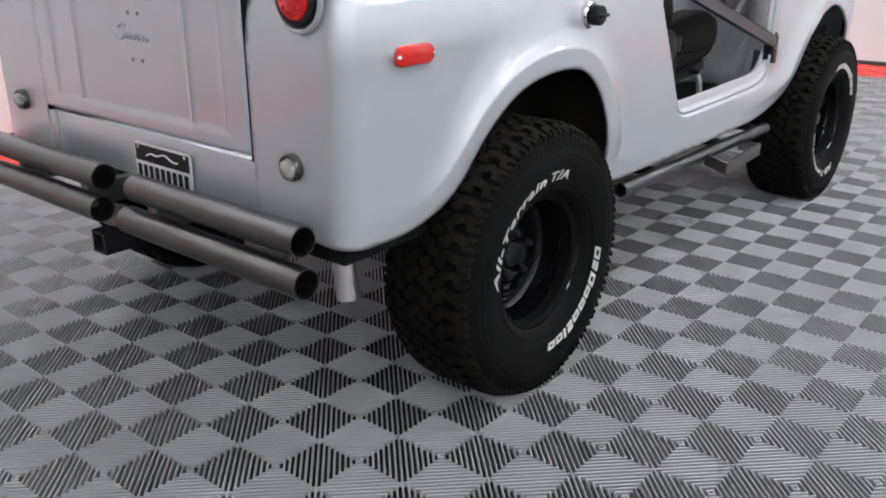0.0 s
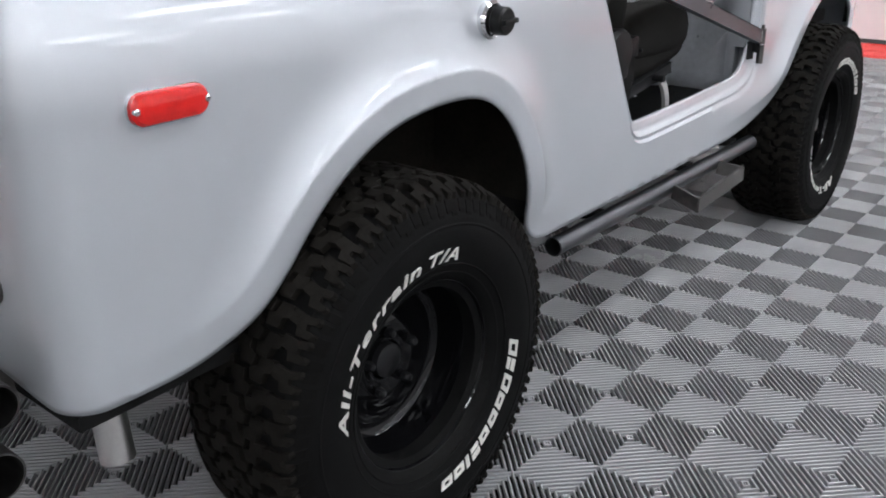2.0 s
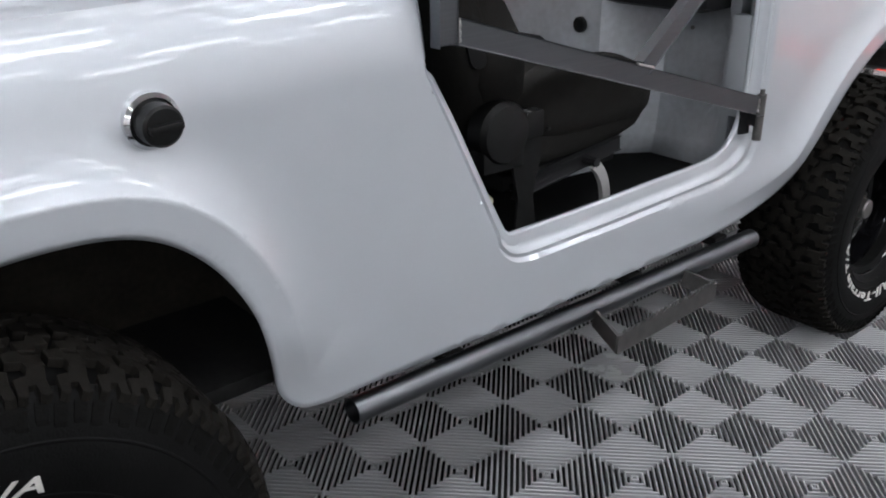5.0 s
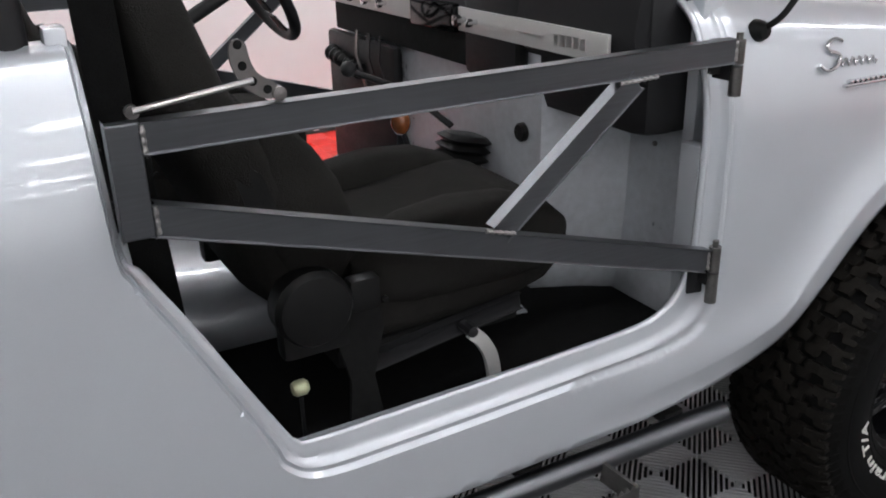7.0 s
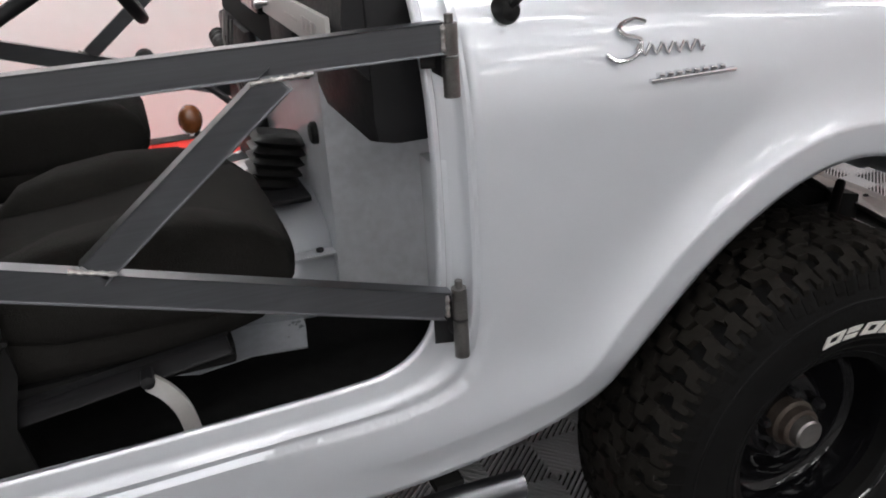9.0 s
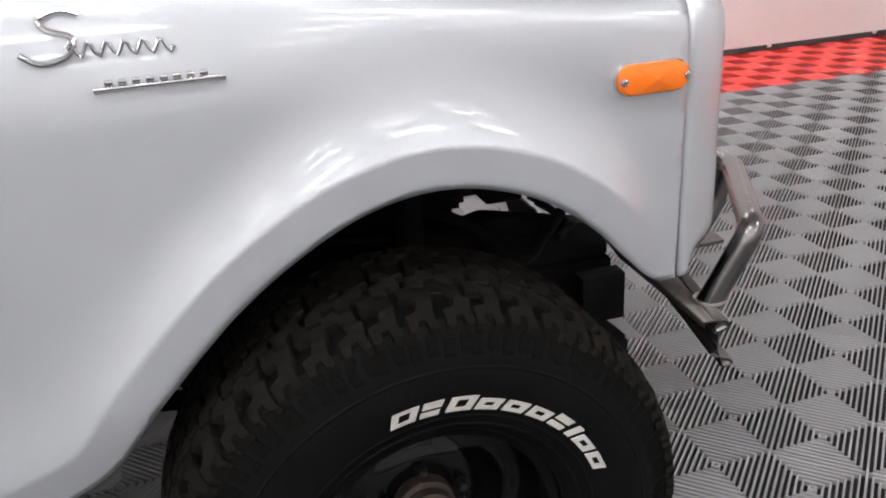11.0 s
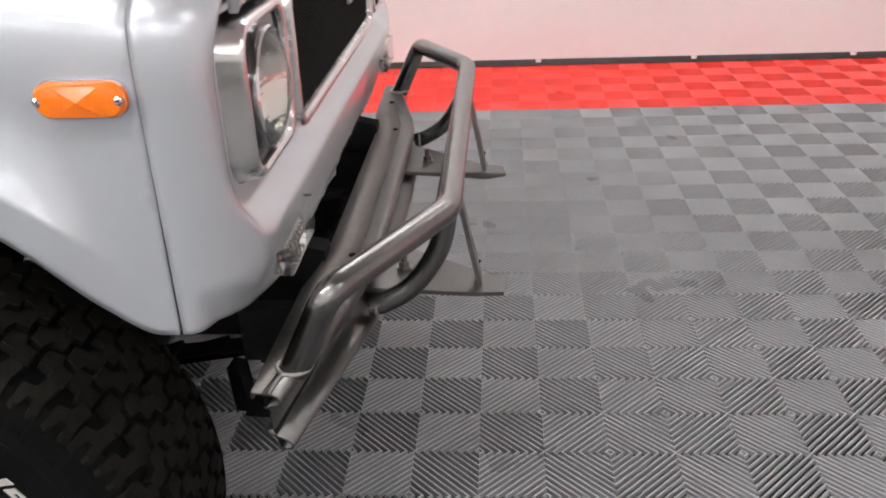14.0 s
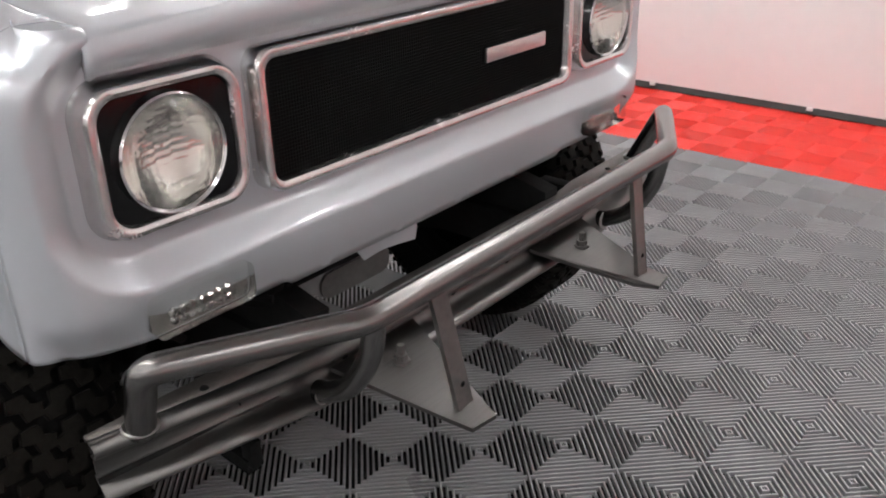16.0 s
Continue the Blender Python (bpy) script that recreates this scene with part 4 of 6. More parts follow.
LAMP_GLASS = thin_glass("fluted_lamp_glass", 0.05, 0.7, 0.04)
COVER_GLASS = thin_glass("clear_cover", 0.06, 0.2)
for sx in (1, -1):
    xa, xb = sorted((XC + sx * (1.001 - XC), XC + sx * (1.250 - XC)))
    bez = part("headlight_bezel", ring_frame(xa, xb, 0.896, 1.112, 0.046, 0.018, FACE - 0.01, FACE + 0.034, 0.004, 0.014), CHROME_SOFT, car, "rounded square bright metal headlight surround")
    xc = XC + sx * (1.128 - XC)
    zc = 1.001
    hole = [(xc + 0.0835 * math.cos(math.pi * k / 24), zc + 0.0835 * math.sin(math.pi * k / 24)) for k in range(48)]
    b = sheet(rounded_rect(xa + 0.016, xb - 0.016, 0.903, 1.104, 0.034), 0.012, lambda u, v: (u, FACE + 0.025, v), holes=[hole])
    part("backing", b, GLOSS_BLACK, bez, "black backing panel")
    b = bmesh.new()
    revolve(b, [(FACE + 0.022, 0.0875), (FACE + 0.036, 0.0875), (FACE + 0.039, 0.0850), (FACE + 0.037, 0.0825), (FACE + 0.024, 0.082)], (xc, 0, zc), "y", 48)
    ring = part("headlight", b, CHROME, car, "round sealed-beam headlight with a chrome ring")
    b = bmesh.new()
    dish = [(FACE + 0.0025 + 0.0335 * (r / 0.082) ** 2.2, r) for r in [0.082 * (1 - k / 22) for k in range(23)]]
    revolve(b, dish, (xc, 0, zc), "y", 72)
    for v in b.verts:
        # pressed flutes, in blocks that do not line up
        block = math.floor((v.co.x - xc) / 0.027 + 0.5)
        v.co.y += 0.0006 * math.sin((v.co.z - zc) * 540 + 2.1 * block) + 0.0003 * math.sin((v.co.x - xc) * 410 + block)
    part("reflector", b, REFLECTOR, ring, "fluted bright reflector")
    b = bmesh.new()
    front = [(FACE + 0.036 + 0.022 * (1 - (r / 0.08) ** 2), r) for r in (0.0825, 0.070, 0.055, 0.04, 0.02, 0.0)]
    revolve(b, front, (xc, 0, zc), "y", 40)
    lens = part("lens", b, LAMP_GLASS, ring, "fluted clear glass lens")
    lens.visible_shadow = False
    # turn signal
    b = bmesh.new()
    ta, tb = sorted((XC + sx * (1.034 - XC), XC + sx * (1.212 - XC)))
    prism(b, rounded_rect(ta, tb, 0.738, 0.800, 0.012), lambda u, v, w: (u, Y_FACE - 0.006 + w, v), 0.014)
    base = part("turn_signal", b, SIGNAL_BODY, car, "oblong clear turn signal under the headlight")
    b = bmesh.new()
    prism(b, rounded_rect(ta - 0.002, tb + 0.002, 0.736, 0.802, 0.014), lambda u, v, w: (u, Y_FACE + 0.0085 + w, v), 0.018)
    cover = part("lens", b, COVER_GLASS, base, "clear ribbed lens")
    cover.visible_shadow = False
    for k in range(7):
        for z in (0.752, 0.766):
            b = bmesh.new()
            bmesh.ops.create_icosphere(b, subdivisions=1, radius=0.0085)
            bmesh.ops.translate(b, vec=(ta + 0.045 + 0.016 * k, Y_FACE + 0.0105, z), verts=b.verts)
            part("facet", b, CHROME_SOFT, base, smooth=False)

grille = part("grille_surround", ring_frame(2 * XC - 0.972, 0.972, 0.884, 1.116, 0.034, 0.019, FACE - 0.01, FACE + 0.036, 0.006), CHROME_SOFT, car, "long bright metal grille surround")
b = bmesh.new()
prism(b, rounded_rect(2 * XC - 0.954, 0.954, 0.899, 1.101, 0.018), lambda u, v, w: (u, FACE + 0.013 + w, v), 0.004)
part("backing", b, MESH_BLACK, grille, "black backing behind the mesh")
b = bmesh.new()
for k in range(150):
    x = 2 * XC - 0.948 + 0.0059 * k
    if x < 0.950:
        beam(b, (x, FACE + 0.021, 0.900), (x, FACE + 0.021, 1.100), 0.0011, 0.002, (0, 1, 0), 0)
for k in range(33):
    z = 0.903 + 0.006 * k
    beam(b, (2 * XC - 0.953, FACE + 0.0225, z), (0.953, FACE + 0.0225, z), 0.0011, 0.0012, (0, 0, 1), 0)
tagged(part("wire_mesh", b, MESH_BLACK, grille, "fine black wire mesh", False), kind="stuff")
part("grille_badge", boxed(0.190, 0.398, FACE + 0.0235, FACE + 0.031, 0.985, 1.015, 0.003), SATIN_ALU, grille, "narrow bright metal badge bar")

both(lambda: boxed(X0 - 0.034, X0 - 0.013, 2.762, 2.798, 0.76, 1.10, 0), "seam_flange", UNDER, smooth=False)
# valance pieces behind the lower edge
b = bmesh.new()
prism(b, [(0.772, 0.740), (0.768, 0.704), (0.757, 0.690), (0.748, 0.676), (0.70, 0.680), (0.66, 0.676), (0.603, 0.668), (0.597, 0.690), (0.600, 0.740)], lambda u, v, w: (u, 2.850 - w, v), 0.003)
part("valance", b, PAINT, car, "torn-edged silver valance strip", False)

# ------------------------------------------------ front bumper
BZ0, BZ1 = 0.532, 0.620
b = bmesh.new()
spine = [(1.342, 2.892), (0.945, 2.976), (2 * XC - 0.945, 2.976), (2 * XC - 1.342, 2.892)]
spine = [(p.x, p.y) for p in smooth_path([(x, y, 0) for x, y in spine], 0.10, 8)]
prof = curve_through([(-0.036, BZ1), (-0.028, BZ1), (-0.012, BZ1), (-0.004, BZ1 - 0.003), (0.0, BZ1 - 0.010), (-0.002, BZ1 - 0.019), (-0.018, BZ1 - 0.024), (-0.033, BZ1 - 0.032), (-0.035, BZ0 + 0.034),
                      (-0.022, BZ0 + 0.020), (0.002, BZ0 + 0.013), (0.010, BZ0 + 0.006), (0.011, BZ0), (0.006, BZ0 - 0.005), (-0.006, BZ0 - 0.006)], 3)


def run(bm, section):
    rows = []
    for i, (x, y) in enumerate(spine):
        a, c = spine[max(i - 1, 0)], spine[min(i + 1, len(spine) - 1)]
        d = Vector((c[0] - a[0], c[1] - a[1], 0)).normalized()
        n = Vector((d.y, -d.x, 0))
        if n.y < 0:
            n = -n
        tail = 1 - 0.55 * smoothstep(0.64, 0.81, abs(x - XC))
        rows.append([bm.verts.new(Vector((x, y, 0)) + n * (o * tail if o < -0.028 else o) + Vector((0, 0, z))) for o, z in section])
    for p, q in zip(rows, rows[1:]):
        for k in range(len(section) - 1):
            bm.faces.new((p[k], p[k + 1], q[k + 1], q[k]))
    bmesh.ops.recalc_face_normals(bm, faces=bm.faces)
    return bm


run(b, prof)
if sum(f.normal.y for f in b.faces) < 0:
    bmesh.ops.reverse_faces(b, faces=b.faces)
bumper = solid(part("front_bumper", b, TUBE_STEEL, car, "bare steel channel bumper with a welded tube guard"), 0.004)
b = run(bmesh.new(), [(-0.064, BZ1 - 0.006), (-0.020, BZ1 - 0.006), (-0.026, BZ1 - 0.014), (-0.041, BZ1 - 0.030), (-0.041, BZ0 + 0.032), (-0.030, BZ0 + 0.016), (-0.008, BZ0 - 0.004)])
solid(part("channel_lining", b, UNDER, bumper, "black sheet along the inside of the channel"), 0.0015)

b = run(bmesh.new(), [(-0.102, BZ1 - 0.012), (-0.100, BZ1 - 0.001), (-0.096, BZ1), (-0.0365, BZ1)])
solid(part("top_plate", b, TOP_PLATE, bumper, "dark top plate behind the channel"), 0.004)
TUBE_R = 0.0225
guard = smooth_path([(1.270, 2.898, BZ1 - 0.004), (1.286, 2.962, 0.752), (1.007, 3.114, 0.757), (2 * XC - 1.007, 3.114, 0.757), (2 * XC - 1.286, 2.962, 0.752), (2 * XC - 1.270, 2.898, BZ1 - 0.004)], 0.030, 8)
b = bmesh.new()
tube(b, guard, TUBE_R, 20)
part("guard_tube", b, STEEL, bumper, "bent bare steel guard tube")
for sx in (1, -1):
    b = bmesh.new()
    hoop = [(0.985, 3.110, 0.744), (0.985, 3.094, 0.675), (0.982, 3.048, 0.605), (0.978, 2.996, 0.570), (0.975, 2.966, 0.561)]
    pts = curve_through([(p[1], p[2]) for p in hoop], 6)
    tube(b, [(XC + sx * (0.986 - XC), y, z) for y, z in pts], 0.019, 16)
    part("hoop", b, STEEL, bumper)
    for (x, y, z, r) in ((1.270, 2.898, BZ1 + 0.001, 0.0255), (0.984, 2.978, 0.561, 0.0185)):
        loop = []
        for k in range(53):
            a = k / 52 * 2 * math.pi
            loop.append((XC + sx * (x - XC) + r * math.cos(a), y + (r * math.sin(a) if z > 0.6 else 0.002), z + (0.002 if z > 0.6 else r * math.sin(a))))
        b = bmesh.new()
        tube(b, loop, lambda t: 0.0032 + 0.0010 * math.sin(t * 163), 8)
        part("weld", b, WELD, bumper)
    # tow tab: a triangular plate with a bolt and a flat brace
    def tx(x):
        return XC + sx * (x - 0.008 - XC)
    b = bmesh.new()
    prism(b, [(0.945, 2.945), (0.888, 3.150), (0.880, 3.205), (0.826, 3.212), (0.806, 3.165), (0.730, 2.945)], lambda u, v, w: (tx(u), v, 0.518 + 0.21 * max(0, 3.165 - v) + w), 0.008)
    # darker steel than the brace: the bumper's shade is put into the tab's colour
    tab = part("tow_tab", b, TUBE_STEEL, bumper, "triangular raw steel plate")
    part("tab_hole", turned([(0.5265, 0.0105), (0.5268, 0.0)], (tx(0.846), 3.186, 0), "z", 14), UNDER, tab)
    part("bolt", turned([(0.556, 0.017), (0.562, 0.017), (0.562, 0.0115), (0.573, 0.0115), (0.573, 0.007), (0.592, 0.007), (0.592, 0.0)], (tx(0.838), 3.012, 0), "z", 6), STEEL_RAW, tab, smooth=False)
    b = bmesh.new()
    beam(b, (tx(0.843), 3.160, 0.522), (tx(0.862), 3.118, 0.748), 0.036, 0.009, (0, 1, 0.3), 0.001)
    part("brace", b, STEEL_RAW, bumper, "flat steel brace")
    part("brace_hole", turned([(0, 0.0055), (0.004, 0.0)], (tx(0.846), 3.158, 0.575), "y", 10), UNDER, bumper)
for x in (1.20, 1.10, 0.90, 0.78, 0.60, 0.42, 0.24, 0.12, -0.08, -0.18):
    d = abs(x - XC)
    y = 2.976 if d < 0.415 else 2.976 - (d - 0.415) * 0.212
    part("bolt_hole", turned([(y - 0.034 + 0.0012, 0.007), (y - 0.034 + 0.0013, 0.0)], (x, 0, 0.576), "y", 12), UNDER, bumper)
for x, y in ((1.15, 2.888), (0.90, 2.926), (0.16, 2.926), (-0.09, 2.888)):
    part("carriage_bolt", turned([(BZ1 + 0.0005, 0.0075), (BZ1 + 0.003, 0.006), (BZ1 + 0.004, 0.0)], (x, y, 0), "z", 16), UNDER, bumper)

# ------------------------------------------------ chassis and underside
for sx in (1, -1):
    x = XC + sx * 0.37
    b = bmesh.new()
    box(b, x - 0.035, x + 0.035, -0.84, 2.885, 0.47, 0.568, 0.005)
    part("frame_rail", b, UNDER, car)
    b = bmesh.new()
    prism(b, [(2.42, 0.575), (2.88, 0.575), (2.88, 0.64), (2.62, 0.70), (2.42, 0.66)], lambda u, v, w: (x - 0.028 + w, u, v), 0.05)
    part("frame_horn", b, UNDER, car)
    for yc in (-0.17, 2.35):
        b = bmesh.new()
        for k in range(4):
            half = 0.52 - 0.09 * k
            pts = [(x + sx * 0.07, yc - half + 2 * half * i / 12, 0.44 - 0.010 * k + 0.05 * abs(i / 6 - 1) ** 2) for i in range(13)]
            for p, q in zip(pts, pts[1:]):
                beam(b, p, q, 0.055, 0.009, (0, 0, 1), 0)
        part("leaf_spring", b, UNDER, car)
        b = bmesh.new()
        tube(b, [(x + sx * 0.11, yc + 0.07, 0.42), (x + sx * 0.09, yc + 0.10, 0.80)], 0.026, 14)
        part("damper", b, UNDER, car)
for yc in (-0.17, 2.35):
    b = bmesh.new()
    tube(b, [(XC - 0.68, yc, 0.405), (XC + 0.68, yc, 0.405)], 0.042, 18)
    bmesh.ops.create_uvsphere(b, u_segments=20, v_segments=12, radius=0.15, matrix=Matrix.Translation((XC + (0.22 if yc > 1 else 0), yc, 0.405)) @ Matrix.Diagonal((0.8, 1, 1, 1)))
    part("axle", b, UNDER, car)
part("floor_pan", boxed(XC - 0.78, XC + 0.78, -0.83, 1.72, 0.568, 0.598, 0.004), UNDER, car)


def wheel_house():
    bm = bmesh.new()
    box(bm, 0.985, 1.00, -0.72, 0.40, 0.50, 1.0, 0)
    box(bm, 1.00, X0 - 0.03, -0.72, 0.40, 0.985, 1.0, 0)
    box(bm, 1.00, X0 - 0.03, 0.385, 0.40, 0.53, 0.985, 0)
    box(bm, 1.00, X0 - 0.03, -0.72, -0.705, 0.62, 0.985, 0)
    return bm


both(wheel_house, "wheel_house", DUSTY, "dusty dark wheel housing", smooth=False)


def wheel_house_cover():
    """Painted cabin side of the wheel house: front, inner and top faces with a rounded shoulder."""
    bm = bmesh.new()
    prof = [(0.978, 0.60), (0.978, 0.94)] + [(1.032 - 0.054 * math.cos(k * math.pi / 16), 0.952 + 0.054 * math.sin(k * math.pi / 16)) for k in range(9)] + [(X0 - 0.035, 1.006)]
    ends = []
    for y in (-0.74, 0.405):
        ends.append([bm.verts.new((x, y, z)) for x, z in prof])
    for k in range(len(prof) - 1):
        bm.faces.new((ends[0][k], ends[0][k + 1], ends[1][k + 1], ends[1][k]))
    bm.faces.new(ends[1] + [bm.verts.new((X0 - 0.035, 0.405, 0.60))])
    bmesh.ops.recalc_face_normals(bm, faces=bm.faces)
    return bm


both(wheel_house_cover, "wheel_house_cover", PAINT_IN, "silver painted inner wheel housing")


def front_apron():
    bm = bmesh.new()
    box(bm, 0.985, 0.992, 1.80, 2.20, 0.80, 1.12, 0)
    box(bm, 0.985, X0 - 0.05, 1.80, 1.815, 0.58, 1.12, 0)
    box(bm, 0.992, X0 - 0.035, 1.815, 2.30, 1.005, 1.013, 0)
    return bm


both(front_apron, "inner_fender", UNDER, smooth=False)
b = bmesh.new()
box(b, 0.25, 0.77, 2.06, 2.60, 0.55, 1.02, 0.02)
box(b, 0.16, 0.86, 2.64, 2.72, 0.70, 1.06, 0.008)
part("engine", b, UNDER, car, "black engine and radiator under the hood")
b = bmesh.new()
tube(b, smooth_path([(0.93, 2.45, 0.76), (1.02, 2.55, 0.74), (1.10, 2.62, 0.66), (1.0, 2.74, 0.72)], 0.06), 0.011, 10)
part("brake_hose", b, UNDER, car)
b = bmesh.new()
tube(b, smooth_path([(0.90, 2.30, 0.70), (0.96, 2.52, 0.69), (0.99, 2.70, 0.66), (0.93, 2.80, 0.655)], 0.05), 0.007, 8)
part("brake_hose", b, UNDER, car)
# thin hoses and an oblong bracket plate under the nose
for k in range(2):
    b = bmesh.new()
    tube(b, smooth_path([(0.84 + 0.04 * k, 2.74, 0.700), (0.87 + 0.03 * k, 2.79, 0.665), (0.93, 2.785, 0.635 + 0.02 * k), (0.985, 2.74, 0.66)], 0.03), 0.008, 8)
    part("hose", b, UNDER, car)
b = bmesh.new()
prism(b, rounded_rect(0.61, 0.80, 0.585, 0.640, 0.026), lambda u, v, w: (u, 2.776 + w, v), 0.006)
part("oblong_bracket", b, STEEL_RAW, car, "oblong bare steel bracket plate")


for sx in (1, -1):
    b = bmesh.new()
    pts = [(XC + sx * 0.52, 2.79, 0.60), (XC + sx * 0.52, 2.795, 0.49), (XC + sx * 0.52, 2.845, 0.44), (XC + sx * 0.52, 2.845, 0.385), (XC + sx * 0.52, 2.74, 0.392), (XC + sx * 0.43, 2.70, 0.42)]
    for p, q in zip(pts, pts[1:]):
        beam(b, p, q, 0.030, 0.024, (1, 0, 0), 0.003)
    box(b, XC + sx * 0.52 - 0.02, XC + sx * 0.52 + 0.02, 2.755, 2.845, 0.50, 0.60, 0.004)
    part("sway_bracket", b, UNDER, car, "black bent strap under the front corner")

# ------------------------------------------------ nerf bars with steps
for sx in (1, -1):
    def nx(x):
        return XC + sx * (x - XC)
    b = bmesh.new()
    tube(b, [(nx(1.338), 0.455, 0.458), (nx(1.338), 1.1, 0.450), (nx(1.338), 1.785, 0.442)], 0.0255, 22, hollow=0.003)
    bar = part("side_step_bar", b, STEEL_Y, car, "bare steel tube step bar under the sill")
    b = bmesh.new()
    beam(b, (nx(1.36), 1.110, 0.438), (nx(1.462), 1.070, 0.425), 0.006, 0.045, (0, 0, 1), 0.001)
    beam(b, (nx(1.36), 1.445, 0.434), (nx(1.442), 1.462, 0.422), 0.006, 0.045, (0, 0, 1), 0.001)
    beam(b, (nx(1.462), 1.068, 0.425), (nx(1.442), 1.464, 0.422), 0.006, 0.045, (0, 0, 1), 0.001)
    for k in range(24):
        y = 1.085 + 0.0155 * k
        prism(b, [(y, 0.446), (y + 0.013, 0.446), (y + 0.0065, 0.457)], lambda u, v, w: (nx(1.4525 + 0.0075 - 0.02 * (y - 1.085) / 0.38) + sx * w, u, v), 0.005)
    part("step_frame", b, HINGE_STEEL, bar, "toothed steel step frame")
    for y in (0.72, 1.30, 1.66):
        b = bmesh.new()
        box(b, min(nx(0.90), nx(1.325)), max(nx(0.90), nx(1.325)), y - 0.025, y + 0.025, 0.452, 0.476, 0.003)
        part("outrigger", b, UNDER, bar)
        part("outrigger_bolt", turned([(0.4765, 0.011), (0.484, 0.011), (0.484, 0.006), (0.494, 0.006), (0.494, 0.0)], (nx(1.275), y + 0.005, 0), "z", 8), CHROME, bar)


# ------------------------------------------------ wheels
TR = 0.416


def tyre_mesh():
    bm = bmesh.new()
    half = [(0.112, 0.196), (0.122, 0.202), (0.133, 0.215), (0.1348, 0.2190), (0.1372, 0.2210), (0.1376, 0.2230), (0.1366, 0.2250), (0.1432, 0.2405), (0.1456, 0.2420), (0.1460, 0.2440), (0.1452, 0.2455),
            (0.147, 0.250), (0.1555, 0.292), (0.1565, 0.318), (0.1550, 0.3280), (0.1562, 0.3300), (0.1560, 0.3325), (0.1544, 0.3340), (0.152, 0.348), (0.146, 0.368), (0.138, 0.386), (0.126, 0.397), (0.06, 0.402), (0.0, 0.403)]
    half = [(x, r + 0.0075 * max(0, 1 - (r - 0.196) / 0.096)) for x, r in half]
    prof = half + [(-x, r) for x, r in half[-2::-1]]
    revolve(bm, prof + [(-0.105, 0.188), (0.105, 0.188)], (0, 0, 0), "x", 96, close=True)

    bmesh.ops.recalc_face_normals(bm, faces=bm.faces)
    for v in bm.verts:
        if v.co.z < -0.4085:
            v.co.x *= 1 + 0.25 * (-0.4085 - v.co.z)
            v.co.z = -0.4085
    return bm


def tread_mesh():
    """Interlocking hooked blocks in four rows, forked shoulder lugs and flutes that run down the sidewall."""
    bm = bmesh.new()
    N = 50
    p = 2 * math.pi / N

    def at(a, x, r):
        return Vector((x, r * math.cos(a), r * math.sin(a)))

    def block(pts, foot, top, shrink=0.95):
        ca, cx = sum(a for a, x in pts) / len(pts), sum(x for a, x in pts) / len(pts)
        lo = [bm.verts.new(at(a, x, foot(x))) for a, x in pts]
        mid = [bm.verts.new(at(a, x, top(x) - 0.0016)) for a, x in pts]
        hi = [bm.verts.new(at(ca + (a - ca) * shrink, cx + (x - cx) * shrink, top(x))) for a, x in pts]
        n = len(pts)
        bm.faces.new(hi)
        for k in range(n):
            bm.faces.new((lo[k], lo[(k + 1) % n], mid[(k + 1) % n], mid[k]))
            bm.faces.new((mid[k], mid[(k + 1) % n], hi[(k + 1) % n], hi[k]))

    def crown(x):
        return TR - 1.7 * max(0, abs(x) - 0.085) ** 1.55

    def foot(x):
        return crown(x) - 0.014

    hook = [(0.02, 0.00), (0.46, -0.14), (0.58, 0.28), (0.98, 0.36), (0.98, 1.0), (0.54, 1.14), (0.42, 0.70), (0.02, 0.62)]
    edges = (-0.098, -0.049, 0.0, 0.049, 0.098)
    lug = [(0.04, -0.05), (0.48, -0.18), (0.60, 0.26), (0.97, 0.36), (0.96, 0.92), (0.80, 1.0), (0.70, 0.97), (0.64, 0.66), (0.42, 0.64), (0.36, 0.95), (0.22, 1.0), (0.06, 0.96), (0.12, 0.5)]
    for i in range(N):
        o = i * p + 0.07 * p * math.sin(i * 2.1)
        for row in range(4):
            lo, hi = edges[row] + 0.0018, edges[row + 1] - 0.0018
            ph = o + (0.42 * row + 0.1 * math.sin(row * 2)) * p
            block([(ph + (u if row % 2 == 0 else 1 - u) * p * 0.93, lo + (hi - lo) * v) for u, v in hook], foot, crown)
        for s in (1, -1):
            ph = o + (0.2 if s > 0 else 0.6) * p
            block([(ph + u * p * 0.93, s * (0.102 + 0.043 * v)) for u, v in lug], lambda x: min(foot(x), 0.392), crown)
    bmesh.ops.recalc_face_normals(bm, faces=bm.faces)
    for v in bm.verts:
        v.co.z = max(v.co.z, -0.4085)
    return bm


